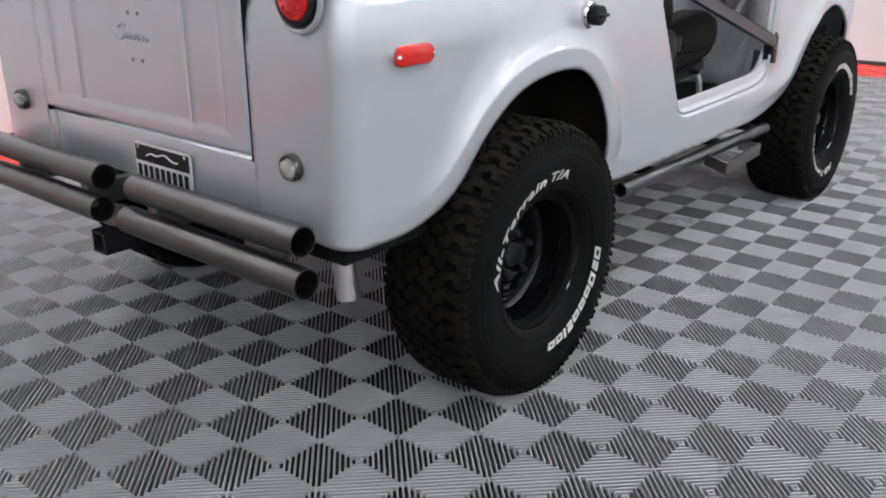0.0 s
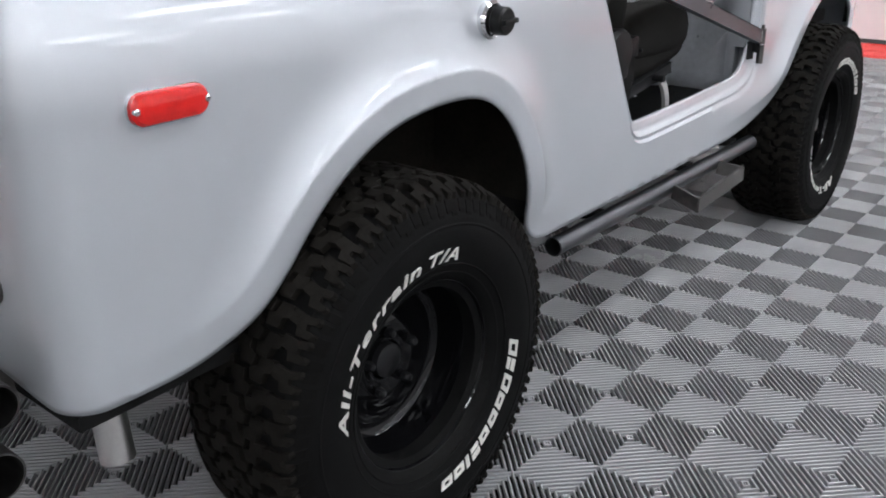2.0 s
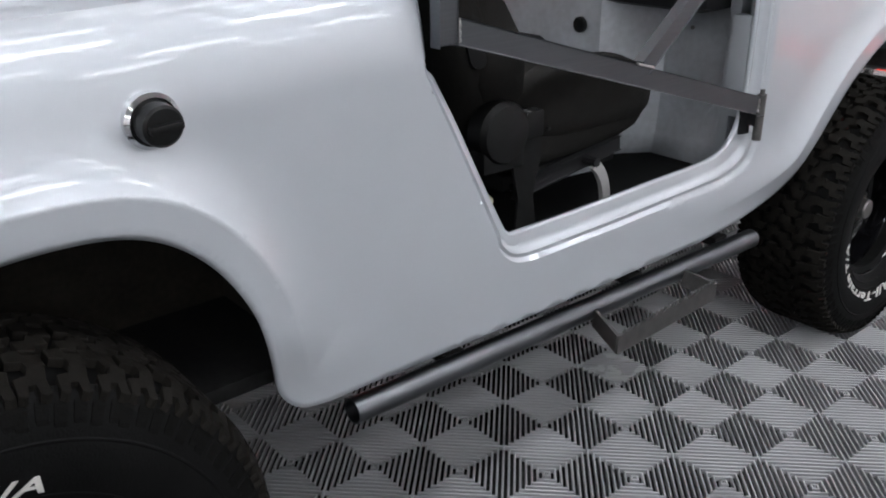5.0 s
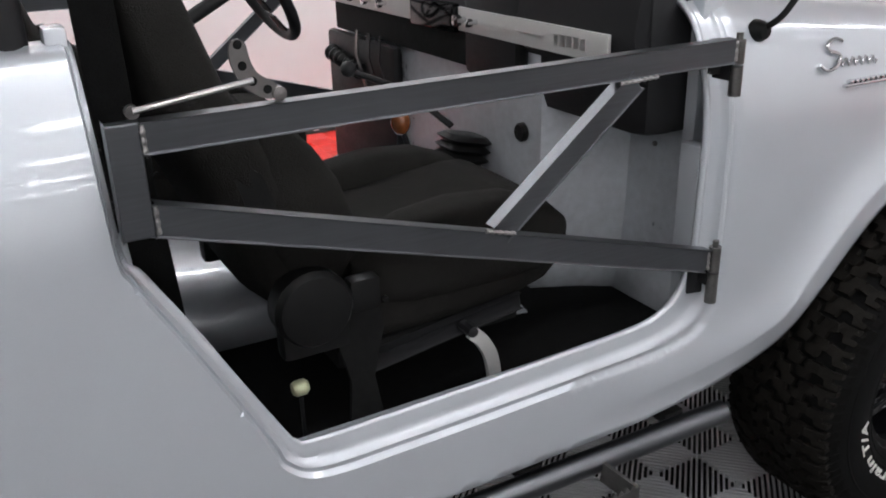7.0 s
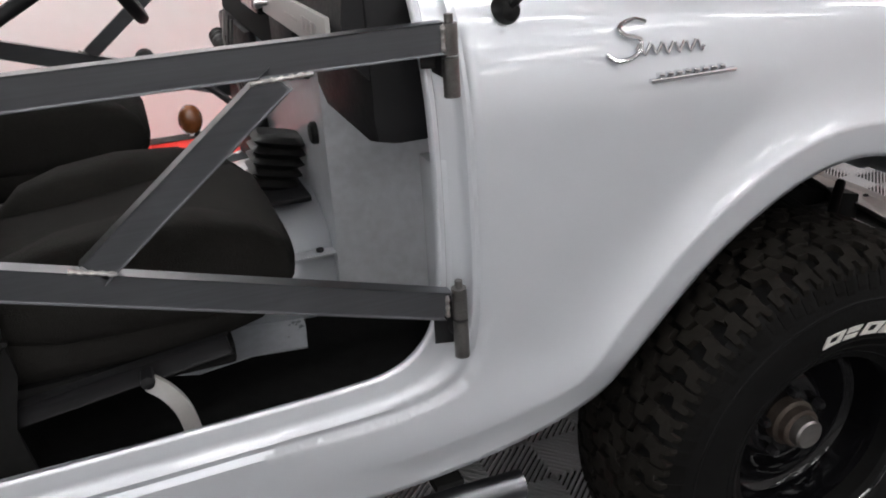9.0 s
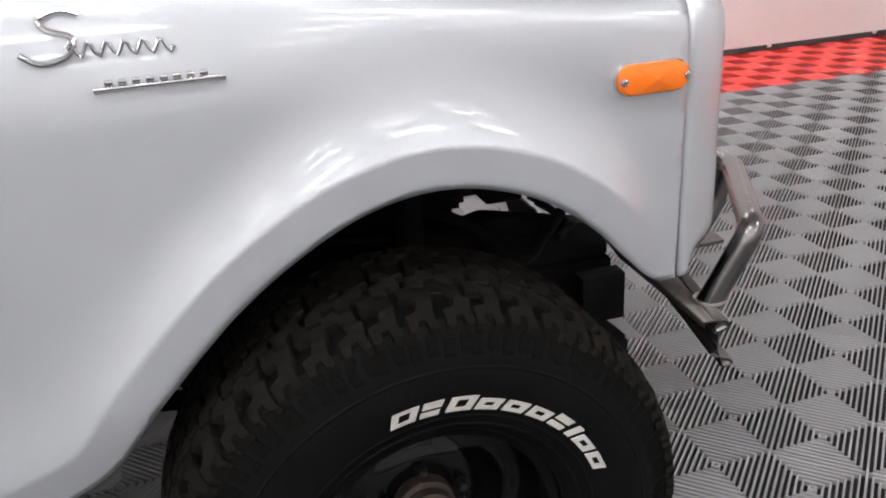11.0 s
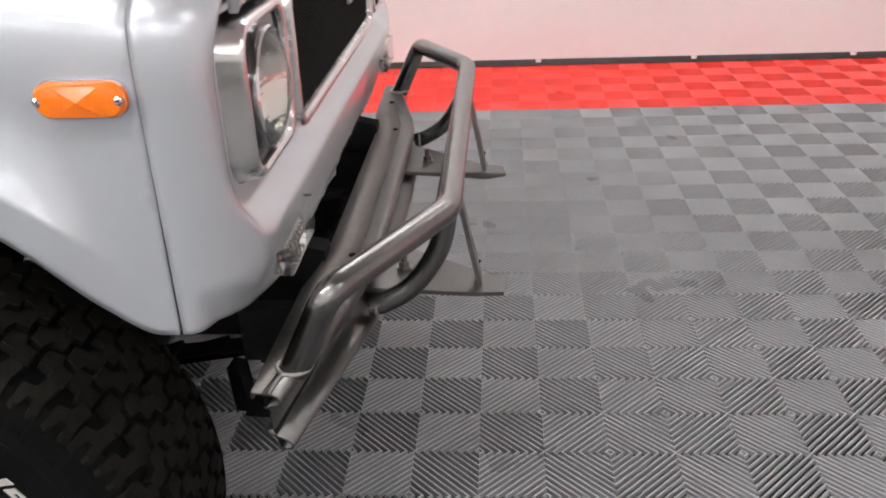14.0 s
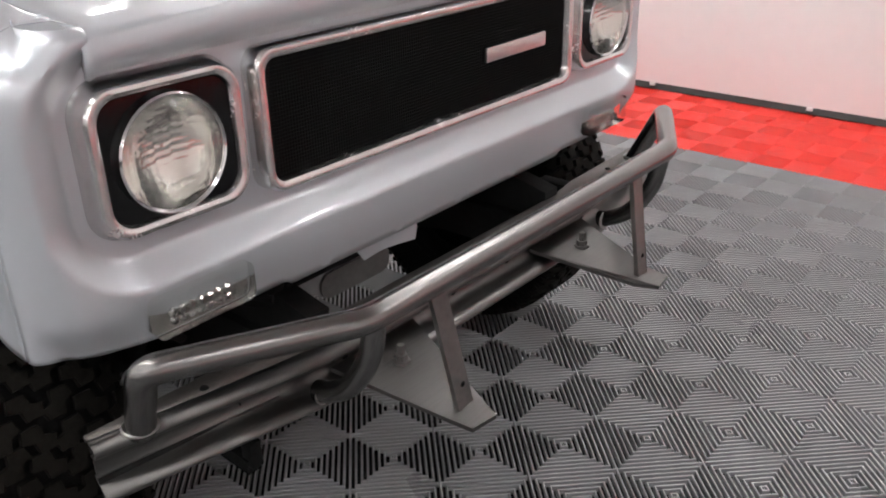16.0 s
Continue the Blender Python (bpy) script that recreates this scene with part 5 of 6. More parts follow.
def flute_mesh():
    """Bowed flutes that run down from the shoulder lugs, with narrow grooves between."""
    bm = bmesh.new()
    p = 2 * math.pi / 50
    for i in range(50):
        o = i * p + 0.07 * p * math.sin(i * 2.1)
        for s in (1, -1):
            for h in (0.0, 0.5):
                rows = []
                for v in (0.0, 0.35, 0.7, 1.0):
                    r = 0.396 - (0.058 if h else 0.050) * v
                    x = float(np.interp(r, [0.318, 0.348, 0.368, 0.386, 0.397], [0.1565, 0.152, 0.146, 0.138, 0.126]))
                    a = o + ((0.2 if s > 0 else 0.6) + h + 0.10 * math.sin(v * math.pi) + (0.05 if h else 0.0)) * p
                    out = 0.0026 * (1 - v ** 5) - 0.0008
                    rows.append([bm.verts.new((s * (x + up), r * math.cos(a + u * p), r * math.sin(a + u * p))) for u, up in ((0.02, -0.003), (0.05, out), (0.41, out), (0.44, -0.003))])
                for q0, q1 in zip(rows, rows[1:]):
                    for k in range(3):
                        bm.faces.new((q0[k], q0[k + 1], q1[k + 1], q1[k]))
    bmesh.ops.recalc_face_normals(bm, faces=bm.faces)
    for v in bm.verts:
        v.co.z = max(v.co.z, -0.4085)
    return bm


def sidewall_x(r):
    return float(np.interp(r, [0.215, 0.25, 0.292, 0.318, 0.348], [0.133, 0.147, 0.1555, 0.1565, 0.152]))


def mark_mesh(kind):
    """One raised white mark, bent to the sidewall, slanted; its foot is at angle 0."""
    bm = bmesh.new()
    r0, r1 = 0.2600, 0.2855
    w = radians({"wide": 8.2, "ring": 7.6, "mid": 7.0, "thin": 2.5}[kind])

    def pt(u, v, up):
        a = u * w + 0.035 * (v - 0.5)
        r = r0 + (r1 - r0) * v
        return Vector((sidewall_x(r) + up, r * math.sin(a), r * math.cos(a)))

    us = {"thin": (0, 0.5, 1)}.get(kind, (0, 0.14, 0.28, 0.50, 0.72, 0.86, 1))
    vs = (0, 0.24, 0.36, 0.54, 0.78, 1)
    shapes = {"thin": ("11", "11", "11", "11", "11"), 
              "ring": ("111111", "110011", "110011", "111111", "000000"), "wide": ("111111", "110011", "110011", "110011", "111111"), "mid": ("111110", "111110", "000000", "111110", "111110")}
    grid = {}

    def vert(i, k, up):
        key = (i, k, up)
        if key not in grid:
            grid[key] = bm.verts.new(pt(us[i], vs[k], 0.0016 if up else -0.002))
        return grid[key]

    rows = shapes[kind]

    def full(i, k):
        return 0 <= k < len(rows) and 0 <= i < len(rows[0]) and rows[k][i] == "1"

    for k in range(len(rows)):
        for i in range(len(rows[0])):
            if not full(i, k):
                continue
            bm.faces.new((vert(i, k, 1), vert(i + 1, k, 1), vert(i + 1, k + 1, 1), vert(i, k + 1, 1)))
            for di, dk, a, c in ((0, -1, (i, k), (i + 1, k)), (1, 0, (i + 1, k), (i + 1, k + 1)), (0, 1, (i + 1, k + 1), (i, k + 1)), (-1, 0, (i, k + 1), (i, k))):
                if not full(i + di, k + dk):
                    bm.faces.new((vert(*a, 1), vert(*a, 0), vert(*c, 0), vert(*c, 1)))
    bmesh.ops.recalc_face_normals(bm, faces=bm.faces)
    return bm


def lettering_mesh(words, degrees):
    """Slanted raised letters bent along the sidewall over a span of degrees, starting at angle 0."""
    cu = bpy.data.curves.new("lettering", "FONT")
    cu.body = words
    cu.shear, cu.extrude, cu.offset, cu.space_character, cu.resolution_u = 0.22, 0.5, 0.022, 1.12, 3
    ob = bpy.data.objects.new("lettering", cu)
    me = bpy.data.meshes.new_from_object(ob)
    bm = bmesh.new()
    bm.from_mesh(me)
    bpy.data.objects.remove(ob)
    bpy.data.curves.remove(cu)
    bpy.data.meshes.remove(me)
    x0, x1 = min(v.co.x for v in bm.verts), max(v.co.x for v in bm.verts)
    top = max(v.co.y for v in bm.verts)
    for v in bm.verts:
        a = radians(degrees) * (v.co.x - x0) / (x1 - x0)
        r = 0.2565 + 0.0275 * v.co.y / top
        v.co = Vector((sidewall_x(r) + (0.0016 if v.co.z > 0 else -0.002), r * math.sin(a), r * math.cos(a)))
    bmesh.ops.recalc_face_normals(bm, faces=bm.faces)
    return bm


def rim_mesh():
    return turned([(0.108, 0.195), (0.112, 0.2145), (0.118, 0.216), (0.121, 0.2115), (0.118, 0.2055), (0.104, 0.200), (0.096, 0.193), (0.050, 0.184), (0.005, 0.177),
                   (-0.004, 0.168), (-0.008, 0.150), (-0.008, 0.128), (0.002, 0.105), (0.012, 0.088), (0.013, 0.070), (0.006, 0.056), (0.006, 0.045), (-0.03, 0.044), (-0.03, 0.0)], (0, 0, 0), "x", 72)


shared = {}


def wheel(y, right, front):
    rot = 0 if right else 180
    x = 1.320 if right else 2 * XC - 1.320
    root = finish(rim_mesh(), "wheel", GLOSS_BLACK, car) if "rim" not in shared else new("wheel", shared["rim"])
    if "rim" not in shared:
        shared["rim"] = root.data
    root.parent = car
    tagged(root, "deep-dished gloss black steel wheel with an all-terrain tyre")
    root.matrix_basis = pose(x, y, 0.3983, 0, 0, rot) @ Matrix.Scale(0.975, 4)

    def piece(name, key, make, material, label="", m=None, smooth=True):
        if key not in shared:
            ob = finish(make(), name, material, root, smooth, label)
            shared[key] = ob.data
        else:
            ob = new(name, shared[key])
            ob.parent = root
            if label:
                tagged(ob, label)
        if m is not None:
            ob.matrix_basis = m
        return ob

    piece("tyre", "tyre", tyre_mesh, RUBBER, "black all-terrain tyre")
    tagged(piece("tread", "tread", tread_mesh, TREAD, "dusty interlocking tread blocks", smooth=False), kind="stuff")
    tagged(piece("fluting", "fluting", flute_mesh, WALL_RUBBER, "bowed flutes on the tyre shoulder", smooth=False), kind="stuff")
    if right:
        # a run of ten plain white marks, and a line of raised white letters
        a = -15 if front else 94
        for kind in ("wide", "mid", "wide", "ring", "ring", "ring", "mid", "thin", "ring", "ring"):
            piece("white_mark", "mark_" + kind, lambda: mark_mesh(kind), WHITE, m=Matrix.Rotation(radians(-a), 4, "X"), smooth=False)
            a += {"wide": 9.6, "ring": 9.2, "mid": 8.4, "thin": 4.2}[kind]
        for words, start, span in (("All-Terrain", 0, 81), ("T/A", 86, 20)):
            piece("lettering", words, lambda: lettering_mesh(words, span), WHITE, "raised white lettering", Matrix.Rotation(radians(-start - (158 if front else 270)), 4, "X"), False)
    for k in range(5):
        a = radians(72 * k + 20)
        piece("lug_nut", "nut", lambda: turned([(0.016, 0.011), (0.030, 0.011), (0.036, 0.008), (0.038, 0.0)], (0, 0, 0), "x", 6), SATIN_BLACK, m=Matrix.Translation((0, 0.070 * math.cos(a), 0.070 * math.sin(a))), smooth=False)
    if front:
        piece("locking_hub", "hub", lambda: turned([(0.0, 0.050), (0.030, 0.050), (0.036, 0.044), (0.052, 0.042), (0.056, 0.038), (0.056, 0.0)], (0, 0, 0), "x", 32), RUSTY, "dull rusty locking hub")
        piece("hub_dial", "dial", lambda: turned([(0.056, 0.033), (0.074, 0.031), (0.078, 0.027), (0.076, 0.018), (0.077, 0.0)], (0, 0, 0), "x", 28), STEEL_RAW, "worn metal hub dial")
    else:
        piece("axle_cap", "cap", lambda: turned([(-0.03, 0.040), (0.016, 0.038), (0.020, 0.030), (0.020, 0.0)], (0, 0, 0), "x", 28), SATIN_BLACK)
    return root


wheel(-0.186, True, False)
wheel(2.354, True, True)
wheel(-0.186, False, False)
wheel(2.354, False, True)


# ------------------------------------------------ tube doors
def tube_door(sx):
    def P(y, z, o=0.0):
        return (XC + sx * (1.371 + o - XC), y, z)
    b = bmesh.new()
    beam(b, P(0.655, 1.112), P(0.655, 1.262), 0.040, 0.020, (sx, 0, 0), 0.003)
    door = part("tube_door", b, STEEL_Y, car, "bare steel half door of welded square tube", False)
    b = bmesh.new()
    beam(b, P(0.6765, 1.2405), P(1.672, 1.232), 0.020, 0.042, (0, 0, 1), 0.003)
    part("top_bar", b, STEEL_Y, door, smooth=False)
    b = bmesh.new()
    beam(b, P(0.6765, 1.134), P(1.655, 0.842), 0.020, 0.044, (0, 0, 1), 0.003)
    part("bottom_bar", b, STEEL_Y, door, smooth=False)
    b = bmesh.new()
    beam(b, P(1.195, 1.003), P(1.455, 1.211), 0.020, 0.040, (0, 0, 1), 0.003)
    part("diagonal_bar", b, STEEL_Y, door, smooth=False)
    for pts in ([P(1.166, 1.014, 0.010), P(1.222, 0.998, 0.010)], [P(1.418, 1.211, 0.010), P(1.498, 1.212, 0.010)], [P(0.678, 1.222, 0.010), P(0.678, 1.258, 0.010)], [P(0.679, 1.115, 0.010), P(0.679, 1.155, 0.010)],
                [P(1.672, 1.215, 0.009), P(1.672, 1.250, 0.009)], [P(1.655, 0.825, 0.009), P(1.655, 0.860, 0.009)]):
        w = bmesh.new()
        a, c = Vector(pts[0]), Vector(pts[1])
        n = max(6, int((c - a).length / 0.0025))
        tube(w, [a.lerp(c, k / n) for k in range(n + 1)], lambda t: 0.0036 + 0.0008 * math.sin(t * n * 1.3), 8)
        part("weld", w, WELD, door)
    for z0, z1, yh in ((1.152, 1.262, 1.683), (0.750, 0.878, 1.676)):
        b = bmesh.new()
        mid = (z0 + z1) / 2
        for u, v, r in ((z0, mid - 0.002, 0.0115), (mid + 0.002, z1 - 0.012, 0.0115), (z1 - 0.012, z1, 0.006)):
            tube(b, [P(yh, u, 0.004), P(yh, v, 0.004)], r, 16)
        hinge = part("hinge", b, HINGE_STEEL, door, "weld-on barrel hinge")
        b = bmesh.new()
        beam(b, P(yh - 0.002, mid + (0.012 if z0 > 1 else -0.02), -0.022), P(yh - 0.030, mid + (0.012 if z0 > 1 else -0.02), -0.030), 0.008, 0.060, (0, 0, 1), 0.001)
        box(b, *sorted((XC + sx * (1.330 - XC), XC + sx * (1.372 - XC))), yh - 0.012, yh - 0.004, mid - 0.028, mid + 0.03, 0.001)
        part("hinge_leaf", b, SATIN_BLACK, hinge)
    # slam latch: holed lever and a rod
    b = bmesh.new()
    strip = curve_through([(0.810, 1.345), (0.811, 1.320), (0.820, 1.296), (0.836, 1.282), (0.856, 1.272)], 6)
    outer, inner = [], []
    for i, (y, z) in enumerate(strip):
        a, c = strip[max(i - 1, 0)], strip[min(i + 1, len(strip) - 1)]
        d = Vector((c[0] - a[0], c[1] - a[1])).normalized()
        n = Vector((-d.y, d.x)) * (0.0125 - 0.009 * (abs(i / (len(strip) - 1) - 0.5) * 2) ** 8)
        outer.append((y + n.x, z + n.y))
        inner.append((y - n.x, z - n.y))
    prism(b, outer + inner[::-1], lambda u, v, w: (XC + sx * (1.364 + w - XC), u, v), 0.005)
    lever = part("latch_lever", b, STEEL_RAW, door, "curved steel latch lever with holes")
    for i in (2, 8, 14, 20):
        y, z = strip[i]
        part("lever_hole", turned([(XC + sx * (1.3696 - XC), 0.006), (XC + sx * (1.3698 - XC), 0.0)], (0, y, z), "x", 14), UNDER, lever)
    b = bmesh.new()
    tube(b, [P(0.672, 1.275, 0.006), P(0.822, 1.294, 0.009)], 0.004, 10)
    part("latch_rod", b, SATIN_ALU, door)
    part("latch_bolt", turned([(XC + sx * (1.358 - XC), 0.0095), (XC + sx * (1.374 - XC), 0.0095), (XC + sx * (1.376 - XC), 0.0)], (0, 0.858, 1.271), "x", 14), STEEL_RAW, door, smooth=False)
    part("rod_eye", turned([(XC + sx * (1.362 - XC), 0.009), (XC + sx * (1.372 - XC), 0.009), (XC + sx * (1.373 - XC), 0.0)], (0, 0.672, 1.272), "x", 14), HINGE_STEEL, door)
    return door


tube_door(1)
tube_door(-1)

# ------------------------------------------------ cabin
part("carpet", boxed(XC - 0.80, XC + 0.80, 0.55, 1.80, 0.6, 0.622, 0.004), CARPET, car, "black carpet on the cabin floor")
b = bmesh.new()
rows = []
for z, ym, yo in ((0.605, 1.58, 1.745), (0.68, 1.60, 1.765), (0.80, 1.605, 1.775), (0.98, 1.605, 1.78), (1.12, 1.605, 1.78), (1.26, 1.61, 1.78)):
    row = []
    for k in range(33):
        x = XC - 0.76 + 1.52 * k / 32
        e = smoothstep(0.385, 0.46, abs(x - XC))
        row.append(b.verts.new((x, ym + (yo - ym) * e, z)))
    rows.append(row)
for p, q in zip(rows, rows[1:]):
    for k in range(32):
        b.faces.new((p[k], p[k + 1], q[k + 1], q[k]))
bmesh.ops.recalc_face_normals(b, faces=b.faces)
solid(part("firewall", b, PAINT_IN, car, "silver painted firewall and toe board"), 0.006)


def kick():
    return boxed(X0 - 0.112, X0 - 0.106, 1.70, 1.80, 0.60, 1.30, 0.002)


both(kick, "kick_panel", PAINT_IN)

# pressed seam and screws on the toe board
for sx in (1, -1):
    b = bmesh.new()
    tube(b, [(XC + sx * 0.60, 1.768, 0.70), (XC + sx * 0.725, 1.772, 0.90)], 0.004, 8)
    part("toe_seam", b, PAINT_IN, car)
    for x, z in ((0.465, 0.72), (0.47, 0.82), (0.47, 0.93), (0.70, 0.78), (0.56, 0.985)):
        part("firewall_screw", turned([(1.781, 0.006), (1.770, 0.006), (1.769, 0.0)], (XC + sx * x, 0, z), "y", 8), STEEL_RAW, car, smooth=False)

# transmission hump
b = bmesh.new()
rows = []
for y, w, h in ((0.45, 0.25, 0.80), (0.70, 0.25, 0.80), (0.86, 0.25, 0.775), (1.20, 0.26, 0.77), (1.42, 0.31, 0.820), (1.50, 0.325, 0.828), (1.604, 0.33, 0.835)):
    rows.append([b.verts.new((XC + 0.04 + w * math.copysign(abs(math.cos(a)) ** 0.6, math.cos(a)), y, 0.62 + (h - 0.62) * abs(math.sin(a)) ** 0.6)) for a in [math.pi * k / 16 for k in range(17)]])
for p, q in zip(rows, rows[1:]):
    for k in range(16):
        b.faces.new((p[k], p[k + 1], q[k + 1], q[k]))
bmesh.ops.recalc_face_normals(b, faces=b.faces)
hump = solid(part("transmission_hump", b, PAINT, car, "silver painted transmission cover"), 0.004)
b = bmesh.new()
box(b, 0.865, 0.905, 1.40, 1.60, 0.750, 0.756, 0.001)
part("hump_flange", b, PAINT_IN, hump)
for y in (1.45, 1.57):
    part("flange_bolt", turned([(0.756, 0.008), (0.762, 0.008), (0.763, 0.0)], (0.885, y, 0), "z", 6), SATIN_BLACK, hump, smooth=False)

# shifter boot, levers
b = bmesh.new()
rings = []
for k in range(11):
    t = k / 10
    grow = 0.010 if k % 2 else -0.003
    hx, hy = 0.054 - 0.008 * t + grow, 0.042 + 0.006 * t + grow
    outline = rounded_rect(-hx, hx, -hy, hy, 0.024, 4)
    rings.append([b.verts.new((0.66 + u, 1.526 + v + 0.030 * t, 0.838 + 0.108 * t - 0.24 * v)) for u, v in outline])
for p, q in zip(rings, rings[1:]):
    for k in range(len(p)):
        b.faces.new((p[k], p[(k + 1) % len(p)], q[(k + 1) % len(p)], q[k]))
b.faces.new(rings[-1])
bmesh.ops.recalc_face_normals(b, faces=b.faces)
part("shifter_boot", b, PLASTIC, car, "black rubber bellows")
part("boot_plate", boxed(0.55, 0.79, 1.415, 1.585, 0.828, 0.840, 0.004), SATIN_BLACK, car, "black gasket plate under the bellows")
b = bmesh.new()
bmesh.ops.create_uvsphere(b, u_segments=20, v_segments=14, radius=0.024, matrix=Matrix.Translation((0.65, 1.385, 1.0)) @ Matrix.Diagonal((1, 1, 1.3, 1)))
lever = part("knob", b, WOOD, car, "varnished wooden lever knob")
b = bmesh.new()
tube(b, [(0.63, 1.447, 0.82), (0.65, 1.388, 0.985)], 0.007, 10)
part("lever_rod", b, SATIN_BLACK, lever)
b = bmesh.new()
bmesh.ops.create_uvsphere(b, u_segments=16, v_segments=10, radius=0.020, matrix=Matrix.Translation((0.50, 1.325, 1.11)))
lever = part("ball_knob", b, SATIN_BLACK, car, "black ball knob on a thin lever")
b = bmesh.new()
tube(b, smooth_path([(0.50, 1.33, 1.105), (0.60, 1.43, 1.06), (0.655, 1.52, 0.97)], 0.05), 0.008, 10)
part("lever_rod", b, SATIN_BLACK, lever)

# dashboard
b = bmesh.new()
prism(b, [(1.585, 1.185), (1.575, 1.245), (1.60, 1.42), (1.86, 1.42), (1.86, 1.20), (1.66, 1.10)], lambda u, v, w: (XC - 0.70 + w, u, v), 1.40)
dash = part("dashboard", b, SATIN_BLACK, car, "black dashboard with a bare aluminium fascia strip")
for x0, x1 in ((-0.20, 0.37), (0.615, 1.168)):
    part("fascia", boxed(x0, x1, 1.566, 1.574, 1.190, 1.245, 0.001), FASCIA, dash, "brushed aluminium fascia strip")
for k in range(9):
    part("fascia_mark", boxed(0.86 + 0.012 * k, 0.868 + 0.012 * k, 1.5645, 1.5655, 1.213, 1.219, 0), SATIN_ALU, dash, smooth=False)
for k in range(5):
    part("fascia_mark", boxed(1.00 + 0.022 * k, 1.015 + 0.022 * k, 1.5645, 1.5655, 1.207, 1.229, 0), SATIN_ALU, dash, smooth=False)
part("under_dash", boxed(XC - 0.70, 0.86, 1.575, 1.598, 1.105, 1.192, 0.008), UNDER, dash, "black panel under the dashboard")
for x, r in ((0.645, 0.014), (0.70, 0.010), (0.22, 0.012), (0.12, 0.012), (0.02, 0.012)):
    part("dash_knob", turned([(1.565, r * 0.6), (1.552, r * 0.6), (1.550, r), (1.538, r), (1.536, 0.0)], (x, 0, 1.218), "y", 16), CHROME, dash)
part("radio", boxed(0.38, 0.605, 1.556, 1.584, 1.182, 1.25, 0.006), GLOSS_BLACK, dash, "gloss black gauge panel")
b = bmesh.new()
box(b, 0.86, 1.245, 1.60, 1.78, 1.045, 1.36, 0.05)
heater = part("heater_box", b, SATIN_BLACK, car, "black heater box under the dashboard")
part("heater_duct", boxed(0.62, 0.859, 1.57, 1.735, 1.085, 1.30, 0.03), SATIN_BLACK, heater)
b = bmesh.new()
for k in range(4):
    tube(b, smooth_path([(0.30 + 0.05 * k, 1.70, 1.12), (0.32 + 0.05 * k, 1.66, 1.02), (0.36 + 0.04 * k, 1.80, 0.95)], 0.05), 0.012, 10)
part("wiring_loom", b, SATIN_BLACK, car)
# black pedal housing, ribbed hose and hanging straps under the driver's side of the dashboard
part("pedal_housing", boxed(-0.23, 0.25, 1.565, 1.60, 0.74, 1.10, 0.02), SATIN_BLACK, car, "black pedal housing under the dashboard")
b = bmesh.new()
tube(b, [(-0.16 + 0.009 * k, 1.548, 1.035 - 0.0012 * k) for k in range(25)], lambda t: 0.022 + 0.004 * math.sin(t * 40), 12)
part("ribbed_hose", b, PLASTIC, car, "black ribbed air hose")
for x, w in ((0.045, 0.018), (0.125, 0.024), (0.20, 0.012)):
    b = bmesh.new()
    band(b, [(x, 1.552, 1.125), (x + 0.012, 1.540, 1.06), (x + 0.045, 1.545, 0.985), (x + 0.06, 1.556, 0.92)], w, 0.004)
    part("strap", b, HINGE_STEEL if w == 0.018 else SATIN_BLACK, car)
for x, z in ((0.845, 0.985), (0.42, 0.99)):
    part("firewall_plug", turned([(1.605, 0.022), (1.590, 0.022), (1.586, 0.018), (1.585, 0.0)], (x, 0, z), "y", 20), PLASTIC, car)

# steering wheel
m = Matrix.Translation((0.02, 1.26, 1.30)) @ Euler((radians(-62), 0, 0)).to_matrix().to_4x4()
b = bmesh.new()
tube(b, [(0.19 * math.cos(t), 0.19 * math.sin(t), 0) for t in [2 * math.pi * k / 48 for k in range(49)]], 0.016, 12, caps=False)
for a in (90, 210, 330):
    c, s = math.cos(radians(a)), math.sin(radians(a))
    beam(b, (0.03 * c, 0.03 * s, -0.02), (0.10 * c, 0.10 * s, -0.012), 0.05, 0.006, (0, 0, 1), 0.001)
    beam(b, (0.12 * c, 0.12 * s, -0.010), (0.185 * c, 0.185 * s, 0), 0.045, 0.006, (0, 0, 1), 0.001)
revolve(b, [(-0.05, 0.03), (0.0, 0.045), (0.012, 0.035), (0.014, 0.0)], (0, 0, 0), "z", 24)
tube(b, [(0, 0, -0.04), (0, 0, -0.5)], 0.02, 12)
for v in b.verts:
    v.co = m @ v.co
part("steering_wheel", b, SATIN_BLACK, car, "black three-spoke steering wheel")


# seats
def blob(bm, sections):
    """A padded form from (centre, half width, half depth, tilt axis) rounded sections."""
    rings = []
    for c, hw, hd, d in sections:
        c, d = Vector(c), Vector(d).normalized()
        n = Vector((1, 0, 0))
        w = d
        ring = []
        for k in range(28):
            a = 2 * math.pi * k / 28
            ca, sa = math.cos(a), math.sin(a)
            ring.append(bm.verts.new(c + n * hw * math.copysign(abs(ca) ** 0.55, ca) + w * hd * math.copysign(abs(sa) ** 0.6, sa)))
        rings.append(ring)
    for p, q in zip(rings, rings[1:]):
        for k in range(28):
            bm.faces.new((p[k], p[(k + 1) % 28], q[(k + 1) % 28], q[k]))
    bm.faces.new(rings[0][::-1])
    bm.faces.new(rings[-1])
    bmesh.ops.recalc_face_normals(bm, faces=bm.faces)


